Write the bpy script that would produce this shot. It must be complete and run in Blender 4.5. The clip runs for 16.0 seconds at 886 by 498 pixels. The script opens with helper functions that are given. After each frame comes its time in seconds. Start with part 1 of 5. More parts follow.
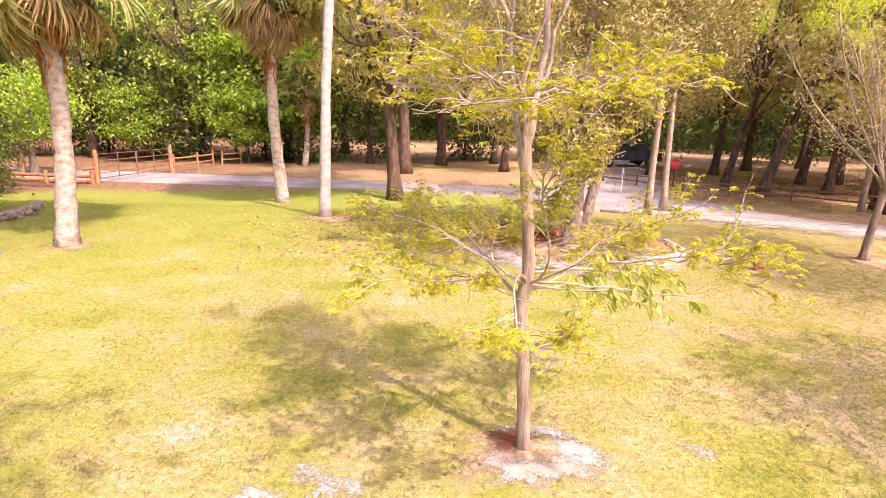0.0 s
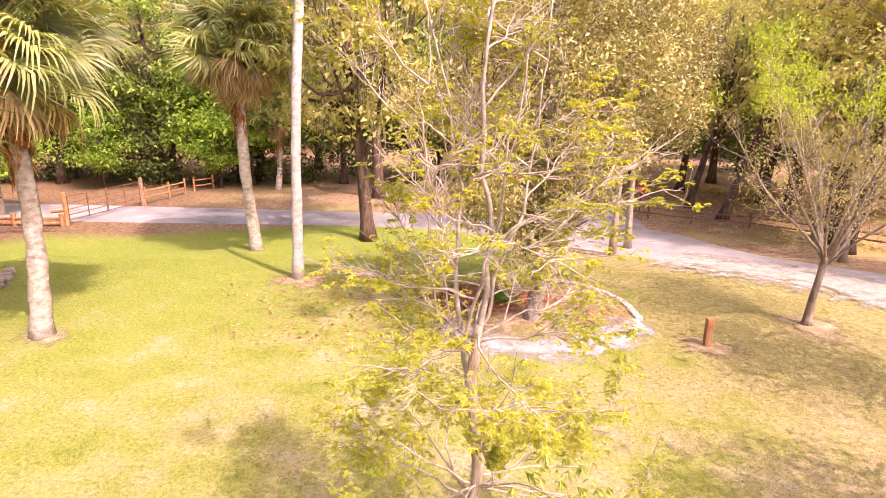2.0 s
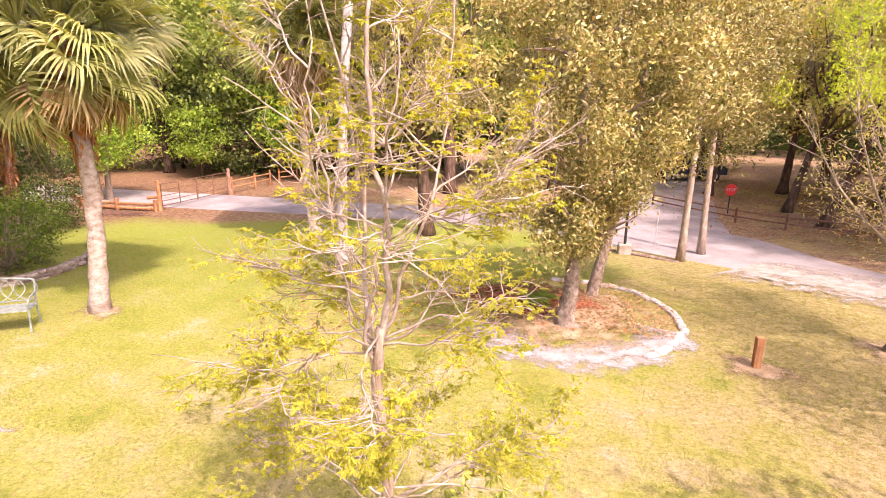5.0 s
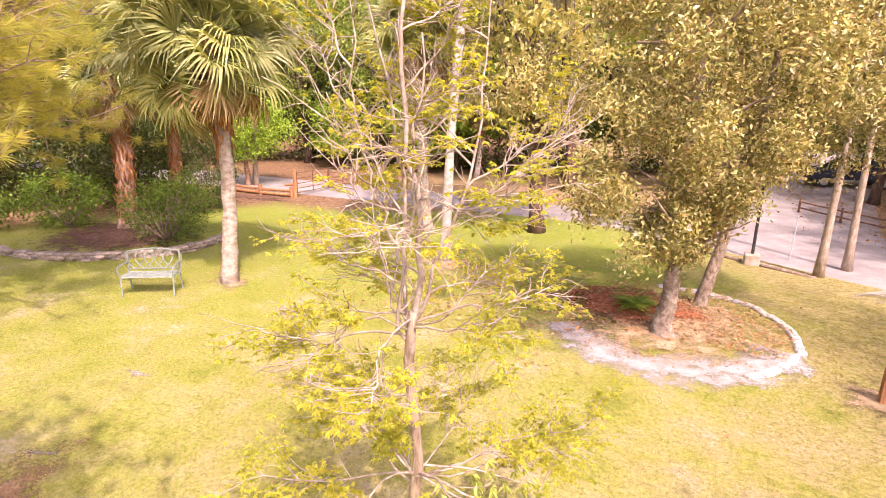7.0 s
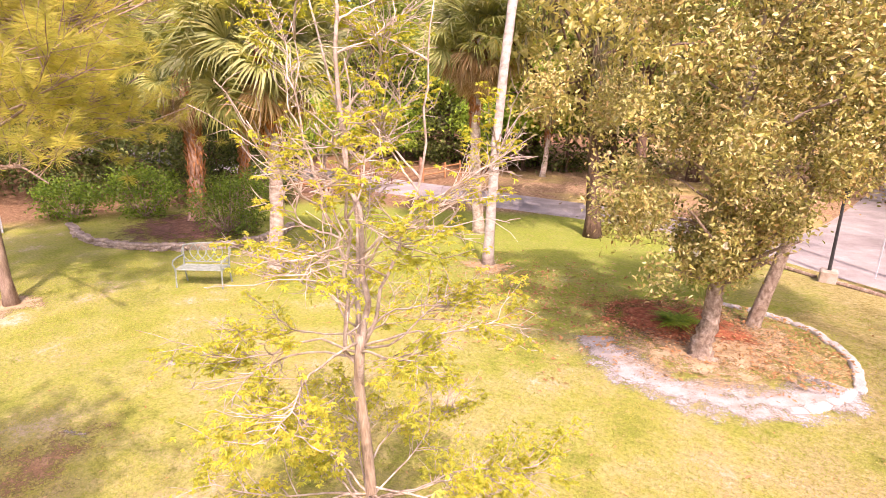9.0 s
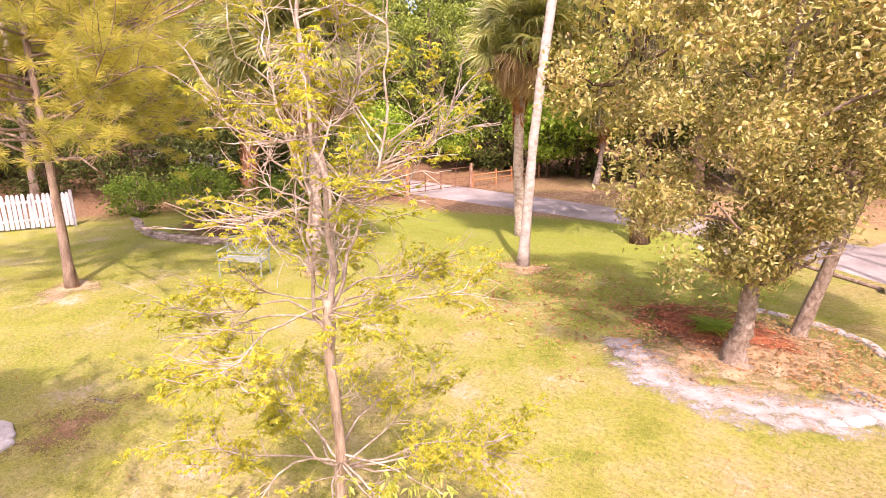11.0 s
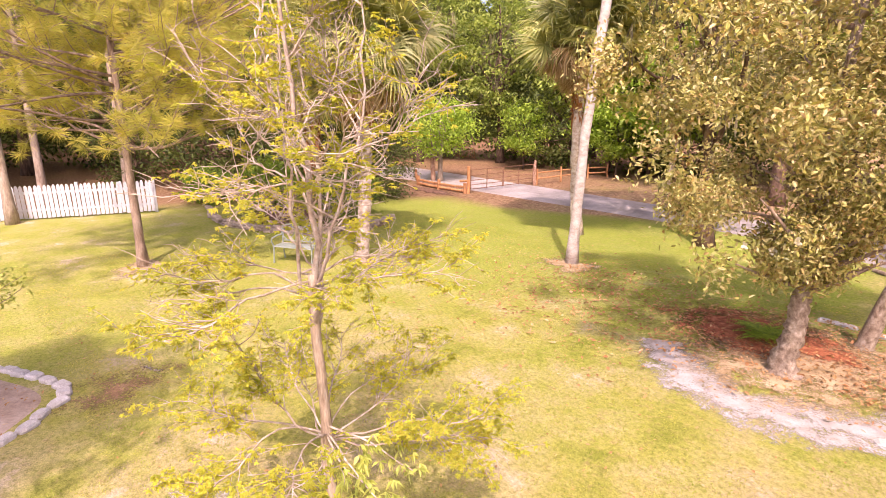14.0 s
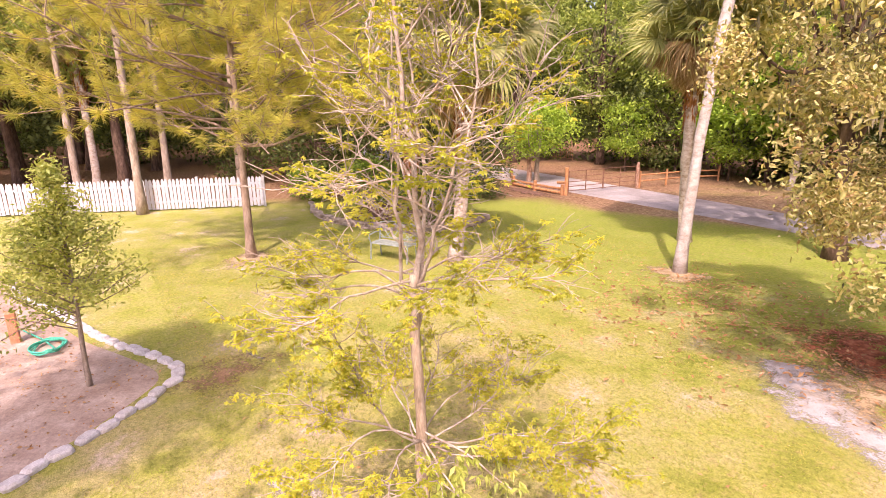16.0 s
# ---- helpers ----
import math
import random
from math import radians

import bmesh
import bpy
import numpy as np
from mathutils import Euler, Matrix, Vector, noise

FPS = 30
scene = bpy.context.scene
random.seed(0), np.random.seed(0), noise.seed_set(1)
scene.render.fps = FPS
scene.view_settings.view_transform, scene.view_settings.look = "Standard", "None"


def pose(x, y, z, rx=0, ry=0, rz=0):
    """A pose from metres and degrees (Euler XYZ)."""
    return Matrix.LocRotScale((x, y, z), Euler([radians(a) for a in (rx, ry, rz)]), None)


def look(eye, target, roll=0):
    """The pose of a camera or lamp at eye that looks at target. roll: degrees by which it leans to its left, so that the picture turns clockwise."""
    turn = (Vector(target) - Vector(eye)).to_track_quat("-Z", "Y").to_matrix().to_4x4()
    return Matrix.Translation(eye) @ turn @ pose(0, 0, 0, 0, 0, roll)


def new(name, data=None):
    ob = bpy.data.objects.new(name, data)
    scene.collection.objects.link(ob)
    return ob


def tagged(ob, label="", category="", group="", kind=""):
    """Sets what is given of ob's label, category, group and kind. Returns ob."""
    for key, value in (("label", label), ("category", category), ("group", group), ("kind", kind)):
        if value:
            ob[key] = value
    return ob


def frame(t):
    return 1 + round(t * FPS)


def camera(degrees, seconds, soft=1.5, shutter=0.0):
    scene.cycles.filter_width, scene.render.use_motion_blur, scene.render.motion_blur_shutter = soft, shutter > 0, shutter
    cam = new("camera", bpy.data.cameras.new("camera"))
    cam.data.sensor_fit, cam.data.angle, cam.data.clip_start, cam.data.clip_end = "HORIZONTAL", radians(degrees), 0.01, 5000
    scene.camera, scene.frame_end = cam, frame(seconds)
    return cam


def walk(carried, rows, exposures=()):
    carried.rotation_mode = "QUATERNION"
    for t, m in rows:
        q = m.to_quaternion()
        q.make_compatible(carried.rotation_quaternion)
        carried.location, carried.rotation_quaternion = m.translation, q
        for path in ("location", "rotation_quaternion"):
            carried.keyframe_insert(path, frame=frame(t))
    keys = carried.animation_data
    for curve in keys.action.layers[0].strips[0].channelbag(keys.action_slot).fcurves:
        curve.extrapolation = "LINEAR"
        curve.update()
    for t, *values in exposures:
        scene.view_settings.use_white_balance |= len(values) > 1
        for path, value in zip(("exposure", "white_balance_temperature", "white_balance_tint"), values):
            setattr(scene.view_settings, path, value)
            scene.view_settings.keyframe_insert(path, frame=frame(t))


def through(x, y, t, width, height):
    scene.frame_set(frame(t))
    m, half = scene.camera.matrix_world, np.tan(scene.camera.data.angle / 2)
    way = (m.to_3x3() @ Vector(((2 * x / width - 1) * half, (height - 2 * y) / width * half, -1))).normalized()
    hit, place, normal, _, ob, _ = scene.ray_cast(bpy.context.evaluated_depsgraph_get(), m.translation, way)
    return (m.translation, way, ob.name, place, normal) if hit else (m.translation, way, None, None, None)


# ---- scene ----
cam = camera(77.9, 16.0, 0.8)
PATH = [
    (0, (0.539, 0.351, 2.487), (0.394, 2.289, 2.017), 1.5),
    (0.5, (0.575, 0.375, 3.246), (0.429, 2.31, 2.763), 1.2),
    (1, (0.627, 0.42, 3.904), (0.532, 2.351, 3.394), 0.9),
    (1.5, (0.639, 0.443, 4.188), (0.567, 2.372, 3.664), 0.8),
    (2, (0.697, 0.365, 4.275), (0.632, 2.299, 3.77), 0.8),
    (2.5, (0.69, 0.353, 4.288), (0.528, 2.282, 3.784), 0.9),
    (3, (0.577, 0.356, 4.323), (0.385, 2.281, 3.814), 0.8),
    (5.5, (2.174, 0.866, 4.214), (1.626, 2.715, 3.683), 0.6),
    (6, (2.185, 0.811, 4.214), (1.478, 2.603, 3.678), 0.6),
    (6.5, (2.408, 0.806, 4.229), (1.613, 2.56, 3.69), 0.4),
    (7, (2.653, 0.88, 4.238), (1.814, 2.613, 3.697), 0.5),
    (7.5, (2.992, 1.056, 4.314), (2.119, 2.772, 3.772), 0.4),
    (8, (3.27, 1.272, 4.382), (2.285, 2.923, 3.829), 0.4),
    (8.5, (3.428, 1.424, 4.282), (2.364, 3.028, 3.741), 0.3),
    (9, (3.36, 1.478, 4.422), (2.28, 3.065, 3.86), 0.3),
    (9.5, (3.405, 1.546, 4.28), (2.272, 3.102, 3.736), 0.3),
    (12, (4.173, 2.016, 4.104), (2.849, 3.417, 3.57), 0.1),
    (12.5, (4.165, 2.105, 4.078), (2.809, 3.474, 3.543), 0.2),
    (13, (4.227, 2.19, 4.024), (2.845, 3.536, 3.498), 0.1),
    (13.5, (4.371, 2.275, 3.972), (2.951, 3.584, 3.45), -0.0),
    (14, (4.481, 2.256, 4.003), (3.031, 3.528, 3.476), -0.0),
    (14.5, (4.57, 2.265, 3.996), (3.075, 3.484, 3.469), -0.0),
    (15, (4.524, 2.317, 4.013), (2.969, 3.456, 3.48), -0.1),
    (15.5, (4.373, 2.34, 3.988), (2.764, 3.403, 3.458), -0.2),
    (16, (4.217, 2.31, 3.946), (2.571, 3.318, 3.422), -0.4),
]
EXPOSURE, KELVIN, TINT = 1.47, 6950, 39
walk(cam, [(t, look(eye, target, roll)) for t, eye, target, roll in PATH], exposures=[(0, EXPOSURE + 0.08, KELVIN, TINT), (6, EXPOSURE + 0.02, KELVIN, TINT), (11, EXPOSURE - 0.04, KELVIN, TINT), (16, EXPOSURE - 0.16, KELVIN, TINT)])

# ---- light ----
SUN_EL, SUN_AZ = 53.0, 132.0
world = bpy.data.worlds.new("world")
scene.world = world
world.use_nodes = True
wn = world.node_tree
sky = wn.nodes.new("ShaderNodeTexSky")
sky.sky_type, sky.sun_disc = "NISHITA", False
sky.sun_elevation, sky.sun_rotation = radians(SUN_EL), radians(SUN_AZ)
sky.dust_density = 5.0
wn.links.new(sky.outputs[0], wn.nodes["Background"].inputs[0])
wn.nodes["Background"].inputs[1].default_value = 0.145
sun = new("sun", bpy.data.lights.new("sun", "SUN"))
sun.data.energy, sun.data.angle, sun.data.color = 2.25, radians(0.8), (1.0, 0.93, 0.8)
to_sun = Vector((math.sin(radians(SUN_AZ)) * math.cos(radians(SUN_EL)), math.cos(radians(SUN_AZ)) * math.cos(radians(SUN_EL)), math.sin(radians(SUN_EL))))
sun.matrix_world = look(to_sun * 60, (0, 0, 0))


# ---- materials ----
def nodes_of(name, rough=0.8):
    m = bpy.data.materials.new(name)
    m.use_nodes = True
    t = m.node_tree
    b = t.nodes["Principled BSDF"]
    b.inputs["Roughness"].default_value = rough
    b.inputs["Specular IOR Level"].default_value = 0.25
    return m, t, b


def noise_of(t, scale, detail=4.0, rough=0.6, stretch=(1, 1, 1), world_space=False):
    if world_space:
        src = t.nodes.new("ShaderNodeNewGeometry").outputs["Position"]
    else:
        src = t.nodes.new("ShaderNodeTexCoord").outputs["Object"]
    mp = t.nodes.new("ShaderNodeMapping")
    mp.inputs["Scale"].default_value = stretch
    t.links.new(src, mp.inputs[0])
    n = t.nodes.new("ShaderNodeTexNoise")
    n.inputs["Scale"].default_value, n.inputs["Detail"].default_value, n.inputs["Roughness"].default_value = scale, detail, rough
    t.links.new(mp.outputs[0], n.inputs["Vector"])
    return n.outputs["Fac"]


def ramp_of(t, fac, stops):
    r = t.nodes.new("ShaderNodeValToRGB")
    el = r.color_ramp.elements
    while len(el) < len(stops):
        el.new(0.5)
    for e, (p, c) in zip(el, stops):
        e.position, e.color = p, (*c, 1) if len(c) == 3 else c
    t.links.new(fac, r.inputs[0])
    return r.outputs[0]


def mix_of(t, fac, a, b, how="MIX"):
    m = t.nodes.new("ShaderNodeMix")
    m.data_type, m.blend_type = "RGBA", how
    for sock, v in ((m.inputs[0], fac), (m.inputs[6], a), (m.inputs[7], b)):
        if isinstance(v, bpy.types.NodeSocket):
            t.links.new(v, sock)
        else:
            sock.default_value = v if isinstance(v, (int, float)) else (*v, 1)
    return m.outputs[2]


def math_of(t, op, a, b=0.0, clamp=False):
    m = t.nodes.new("ShaderNodeMath")
    m.operation, m.use_clamp = op, clamp
    for sock, v in ((m.inputs[0], a), (m.inputs[1], b)):
        if isinstance(v, bpy.types.NodeSocket):
            t.links.new(v, sock)
        else:
            sock.default_value = v
    return m.outputs[0]


def bump_of(t, b, height, strength=0.5, dist=0.02):
    n = t.nodes.new("ShaderNodeBump")
    n.inputs["Strength"].default_value, n.inputs["Distance"].default_value = strength, dist
    t.links.new(height, n.inputs["Height"])
    t.links.new(n.outputs[0], b.inputs["Normal"])


def surface(name, dark, mid, light, scale=6.0, fine=60.0, stretch=(1, 1, 1), rough=0.85, bump=0.5, dist=0.02, vary=0.15, ragged=False):
    """Two scales of mottling, fine relief and a shift from object to object."""
    m, t, b = nodes_of(name, rough)
    big = noise_of(t, scale, 5, 0.65, stretch)
    small = noise_of(t, fine, 3, 0.7, stretch)
    col = ramp_of(t, big, [(0.3, dark), (0.5, mid), (0.7, light)])
    grain = ramp_of(t, small, [(0.25, (0.62, 0.62, 0.62)), (0.75, (1.25, 1.25, 1.25))])
    col = mix_of(t, 0.7, col, grain, "MULTIPLY")
    if vary:
        r = t.nodes.new("ShaderNodeObjectInfo").outputs["Random"]
        shift = ramp_of(t, r, [(0.0, (1 - vary,) * 3), (1.0, (1 + vary,) * 3)])
        col = mix_of(t, 1.0, col, shift, "MULTIPLY")
    t.links.new(col, b.inputs["Base Color"])
    if bump:
        both = math_of(t, "ADD", math_of(t, "MULTIPLY", big, 0.7), math_of(t, "MULTIPLY", small, 0.5))
        bump_of(t, b, both, bump, dist)
    if ragged:
        # thins out towards its rim, in a broken outline
        rim = t.nodes.new("ShaderNodeAttribute")
        rim.attribute_name = "rim"
        grit = math_of(t, "ADD", math_of(t, "MULTIPLY", noise_of(t, 2.6, 5, 0.7, world_space=True), 1.7), math_of(t, "MULTIPLY", noise_of(t, 30.0, 4, 0.75, world_space=True), 1.3))
        cover = math_of(t, "MULTIPLY", math_of(t, "SUBTRACT", math_of(t, "ADD", rim.outputs["Fac"], grit), 1.76), 2.6, True)
        mx = t.nodes.new("ShaderNodeMixShader")
        t.links.new(cover, mx.inputs[0])
        t.links.new(t.nodes.new("ShaderNodeBsdfTransparent").outputs[0], mx.inputs[1])
        t.links.new(b.outputs[0], mx.inputs[2])
        t.links.new(mx.outputs[0], t.nodes["Material Output"].inputs[0])
    return m


def leaf_material(name, colours, through=0.35, rough=0.5, spec=0.3, vary=0.12, mottle=((0.7, 0.75, 0.7), (1.2, 1.15, 1.1))):
    """Leaves: each island its own tint, part of the light passing through."""
    m, t, b = nodes_of(name, rough)
    b.inputs["Specular IOR Level"].default_value = spec
    r = t.nodes.new("ShaderNodeNewGeometry").outputs["Random Per Island"]
    n = len(colours)
    col = ramp_of(t, r, [(i / max(1, n - 1), c) for i, c in enumerate(colours)])
    patch = noise_of(t, 1.3, 2, 0.5)
    col = mix_of(t, 0.8, col, ramp_of(t, patch, [(0.35, mottle[0]), (0.65, mottle[1])]), "MULTIPLY")
    ob = t.nodes.new("ShaderNodeObjectInfo").outputs["Random"]
    col = mix_of(t, 1.0, col, ramp_of(t, ob, [(0.0, (1 - vary,) * 3), (1.0, (1 + vary, 1 + vary, 1.0))]), "MULTIPLY")
    t.links.new(col, b.inputs["Base Color"])
    tr = t.nodes.new("ShaderNodeBsdfTranslucent")
    t.links.new(mix_of(t, 1.0, col, (1.25, 1.2, 0.6), "MULTIPLY"), tr.inputs[0])
    mx = t.nodes.new("ShaderNodeMixShader")
    mx.inputs[0].default_value = through
    t.links.new(b.outputs[0], mx.inputs[1])
    t.links.new(tr.outputs[0], mx.inputs[2])
    t.links.new(mx.outputs[0], t.nodes["Material Output"].inputs[0])
    return m


def ground_material():
    m, t, b = nodes_of("lawn_and_litter", 0.95)
    b.inputs["Specular IOR Level"].default_value = 0.05
    pos = t.nodes.new("ShaderNodeNewGeometry").outputs["Position"]
    xyz = t.nodes.new("ShaderNodeSeparateXYZ")
    t.links.new(pos, xyz.inputs[0])
    wide = noise_of(t, 0.22, 4, 0.55, world_space=True)
    patch = noise_of(t, 0.9, 5, 0.65, world_space=True)
    tuft = noise_of(t, 7.0, 5, 0.7, world_space=True)
    blade = noise_of(t, 55.0, 3, 0.7, world_space=True)
    lawn = ramp_of(t, patch, [(0.30, (0.18, 0.20, 0.033)), (0.43, (0.285, 0.28, 0.068)), (0.55, (0.355, 0.305, 0.13)), (0.68, (0.415, 0.335, 0.21))])
    # greener towards the far, moister part of the lawn
    far = math_of(t, "MULTIPLY_ADD", xyz.outputs[1], 0.12)
    far.node.inputs[2].default_value = -0.75
    far = math_of(t, "ADD", far, math_of(t, "MULTIPLY", math_of(t, "SUBTRACT", wide, 0.5), 1.6), True)
    lawn = mix_of(t, math_of(t, "MULTIPLY", far, 0.8), lawn, (0.22, 0.285, 0.045))
    green = math_of(t, "MULTIPLY", math_of(t, "SUBTRACT", -1.2, xyz.outputs[0]), 0.22, True)
    lawn = mix_of(t, math_of(t, "MULTIPLY", green, 0.45), lawn, (0.255, 0.295, 0.055))
    dry = math_of(t, "MULTIPLY", math_of(t, "SUBTRACT", tuft, 0.52), 5.0, True)
    lawn = mix_of(t, math_of(t, "MULTIPLY", dry, 0.65), lawn, (0.34, 0.24, 0.12))
    bare = math_of(t, "MULTIPLY", math_of(t, "SUBTRACT", math_of(t, "ADD", math_of(t, "MULTIPLY", patch, 0.75), math_of(t, "MULTIPLY", tuft, 0.25)), 0.575), 12.0, True)
    near = math_of(t, "SUBTRACT", 1.0, far, True)
    lawn = mix_of(t, math_of(t, "MULTIPLY", bare, near), lawn, (0.46, 0.37, 0.28))
    # thin brown grass towards the drive in the east
    east = math_of(t, "MULTIPLY_ADD", xyz.outputs[0], 0.30)
    east.node.inputs[2].default_value = -0.8
    east = math_of(t, "ADD", math_of(t, "ADD", east, math_of(t, "MULTIPLY", math_of(t, "SUBTRACT", patch, 0.5), 2.4)), math_of(t, "MULTIPLY", math_of(t, "SUBTRACT", xyz.outputs[1], 8.0), 0.06), True)
    brown = ramp_of(t, tuft, [(0.34, (0.21, 0.155, 0.06)), (0.5, (0.32, 0.245, 0.12)), (0.66, (0.40, 0.32, 0.19))])
    lawn = mix_of(t, math_of(t, "MULTIPLY", east, 0.75), lawn, brown)
    # leaf litter under the woods beyond the road
    edge = math_of(t, "ADD", math_of(t, "MULTIPLY", math_of(t, "MAXIMUM", xyz.outputs[0], 0.0), 0.45), xyz.outputs[1])
    edge = math_of(t, "MULTIPLY", math_of(t, "SUBTRACT", edge, 24.9), 0.9, True)
    beyond = math_of(t, "ADD", math_of(t, "MULTIPLY", xyz.outputs[0], 1.17), xyz.outputs[1])
    edge = math_of(t, "MAXIMUM", edge, math_of(t, "MULTIPLY", math_of(t, "SUBTRACT", beyond, 29.5), 0.6, True))
    gate = math_of(t, "SUBTRACT", math_of(t, "MULTIPLY", math_of(t, "SUBTRACT", -11.0, xyz.outputs[0]), 0.35), math_of(t, "MULTIPLY", math_of(t, "SUBTRACT", 18.2, xyz.outputs[1]), 0.8), True)
    edge = math_of(t, "MAXIMUM", edge, math_of(t, "MINIMUM", gate, math_of(t, "MULTIPLY", math_of(t, "SUBTRACT", xyz.outputs[1], 17.5), 0.5, True)))
    edge = math_of(t, "MULTIPLY", math_of(t, "ADD", edge, math_of(t, "MULTIPLY", math_of(t, "SUBTRACT", patch, 0.5), 0.9)), edge, True)
    litter = ramp_of(t, tuft, [(0.3, (0.16, 0.09, 0.055)), (0.5, (0.33, 0.215, 0.13)), (0.7, (0.46, 0.34, 0.22))])
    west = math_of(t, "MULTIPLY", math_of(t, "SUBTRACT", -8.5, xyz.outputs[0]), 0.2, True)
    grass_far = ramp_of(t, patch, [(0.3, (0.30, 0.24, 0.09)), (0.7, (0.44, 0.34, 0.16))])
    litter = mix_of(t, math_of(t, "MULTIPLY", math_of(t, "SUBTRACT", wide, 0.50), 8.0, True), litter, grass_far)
    # west litter: red-brown mulch tone, also darkened in place of shade near the gate
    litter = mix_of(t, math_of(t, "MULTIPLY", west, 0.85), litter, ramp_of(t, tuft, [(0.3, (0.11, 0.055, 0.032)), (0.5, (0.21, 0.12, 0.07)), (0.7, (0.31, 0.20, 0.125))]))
    left = math_of(t, "MULTIPLY", math_of(t, "SUBTRACT", -20.3, math_of(t, "ADD", xyz.outputs[0], math_of(t, "MULTIPLY", xyz.outputs[1], -0.38))), 0.5, True)
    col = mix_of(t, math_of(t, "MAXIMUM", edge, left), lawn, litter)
    grain = ramp_of(t, blade, [(0.25, (0.55, 0.55, 0.55)), (0.75, (1.35, 1.35, 1.35))])
    col = mix_of(t, 0.75, col, grain, "MULTIPLY")
    clump = noise_of(t, 16.0, 4, 0.8, world_space=True)
    col = mix_of(t, 0.9, col, ramp_of(t, clump, [(0.34, (0.58, 0.66, 0.5)), (0.5, (1.0, 1.0, 1.0)), (0.66, (1.3, 1.25, 1.35))]), "MULTIPLY")
    t.links.new(col, b.inputs["Base Color"])
    bump_of(t, b, math_of(t, "ADD", math_of(t, "MULTIPLY", tuft, 0.8), math_of(t, "MULTIPLY", blade, 0.5)), 0.7, 0.05)
    return m


M_GROUND = ground_material()
M_ROAD = surface("gravel_road", (0.21, 0.185, 0.18), (0.30, 0.27, 0.265), (0.41, 0.375, 0.37), 0.8, 40, bump=0.4, vary=0)
M_SAND = surface("pale_sand", (0.30, 0.23, 0.16), (0.42, 0.35, 0.29), (0.53, 0.48, 0.45), 3, 60, bump=0.5, vary=0)
M_SAND_R = surface("sand_in_grass", (0.29, 0.235, 0.17), (0.37, 0.325, 0.28), (0.43, 0.405, 0.395), 3, 60, bump=0.5, vary=0, ragged=True)
M_MULCH_R = surface("mulch_in_grass", (0.13, 0.035, 0.018), (0.27, 0.085, 0.04), (0.42, 0.18, 0.09), 9, 60, bump=0.9, dist=0.04, vary=0.2, ragged=True)
M_SOIL_R = surface("soil_in_grass", (0.26, 0.18, 0.10), (0.37, 0.27, 0.16), (0.48, 0.38, 0.25), 3, 50, bump=0.6, vary=0, ragged=True)
M_WORN = surface("worn_ground", (0.19, 0.11, 0.055), (0.28, 0.17, 0.09), (0.37, 0.25, 0.15), 4, 50, bump=0.6, vary=0, ragged=True)
M_SOIL = surface("bare_soil", (0.25, 0.175, 0.135), (0.35, 0.265, 0.215), (0.46, 0.37, 0.31), 2.2, 24, bump=0.6, dist=0.03, vary=0)
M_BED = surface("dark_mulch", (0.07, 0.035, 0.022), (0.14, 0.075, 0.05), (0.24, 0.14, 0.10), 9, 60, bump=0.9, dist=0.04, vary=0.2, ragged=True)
M_KNOT = surface("knotted_bark", (0.13, 0.085, 0.06), (0.33, 0.255, 0.20), (0.52, 0.44, 0.37), 13, 70, (1, 1, 0.7), bump=1.0, dist=0.05)
M_RINGSAND = surface("white_sand", (0.28, 0.24, 0.21), (0.355, 0.33, 0.32), (0.41, 0.40, 0.415), 4, 60, bump=0.5, vary=0, ragged=True)
M_STONE = surface("pale_stone", (0.37, 0.34, 0.32), (0.47, 0.45, 0.44), (0.55, 0.54, 0.55), 7, 50, bump=0.5, vary=0.12)
M_ROCK = surface("field_stone", (0.20, 0.15, 0.12), (0.31, 0.25, 0.20), (0.44, 0.38, 0.32), 7, 50, bump=0.6, vary=0.25)
M_BARK = surface("grey_bark", (0.16, 0.11, 0.08), (0.29, 0.21, 0.16), (0.45, 0.36, 0.29), 9, 60, (1, 1, 0.25), bump=0.9, dist=0.03)
M_BARK_PALE = surface("pale_bark", (0.20, 0.145, 0.105), (0.33, 0.26, 0.205), (0.46, 0.39, 0.33), 12, 90, (1, 1, 0.3), bump=0.6, dist=0.01)
M_BARK_YOUNG = surface("young_bark", (0.21, 0.14, 0.09), (0.42, 0.325, 0.24), (0.59, 0.50, 0.41), 20, 110, (1, 1, 0.14), bump=1.0, dist=0.02)
M_TWIG = surface("twig_bark", (0.27, 0.20, 0.15), (0.43, 0.35, 0.29), (0.57, 0.51, 0.46), 14, 90, bump=0.4, dist=0.006)
M_BARK_DARK = surface("dark_bark", (0.05, 0.032, 0.024), (0.12, 0.075, 0.055), (0.22, 0.15, 0.11), 7, 50, (1, 1, 0.3), bump=0.9, dist=0.04)
M_BARK_PINE = surface("pine_bark", (0.17, 0.085, 0.05), (0.34, 0.20, 0.14), (0.52, 0.38, 0.30), 11, 60, (1, 1, 0.35), bump=1.0, dist=0.03)
M_PALM = surface("palm_bark", (0.27, 0.19, 0.14), (0.47, 0.39, 0.33), (0.62, 0.57, 0.53), 7, 40, (1, 1, 1.5), bump=1.0, dist=0.04)
M_PALM_PALE = surface("pale_palm_bark", (0.36, 0.29, 0.24), (0.54, 0.48, 0.44), (0.68, 0.64, 0.61), 5, 50, (1, 1, 1.6), bump=0.9, dist=0.02)
M_BOOT = surface("palm_leaf_bases", (0.20, 0.07, 0.025), (0.38, 0.16, 0.06), (0.55, 0.30, 0.14), 9, 60, (1, 1, 0.3), bump=0.8)
M_CEDAR = surface("orange_wood", (0.26, 0.11, 0.05), (0.40, 0.19, 0.085), (0.52, 0.29, 0.15), 8, 50, (1, 1, 0.2), bump=0.4)
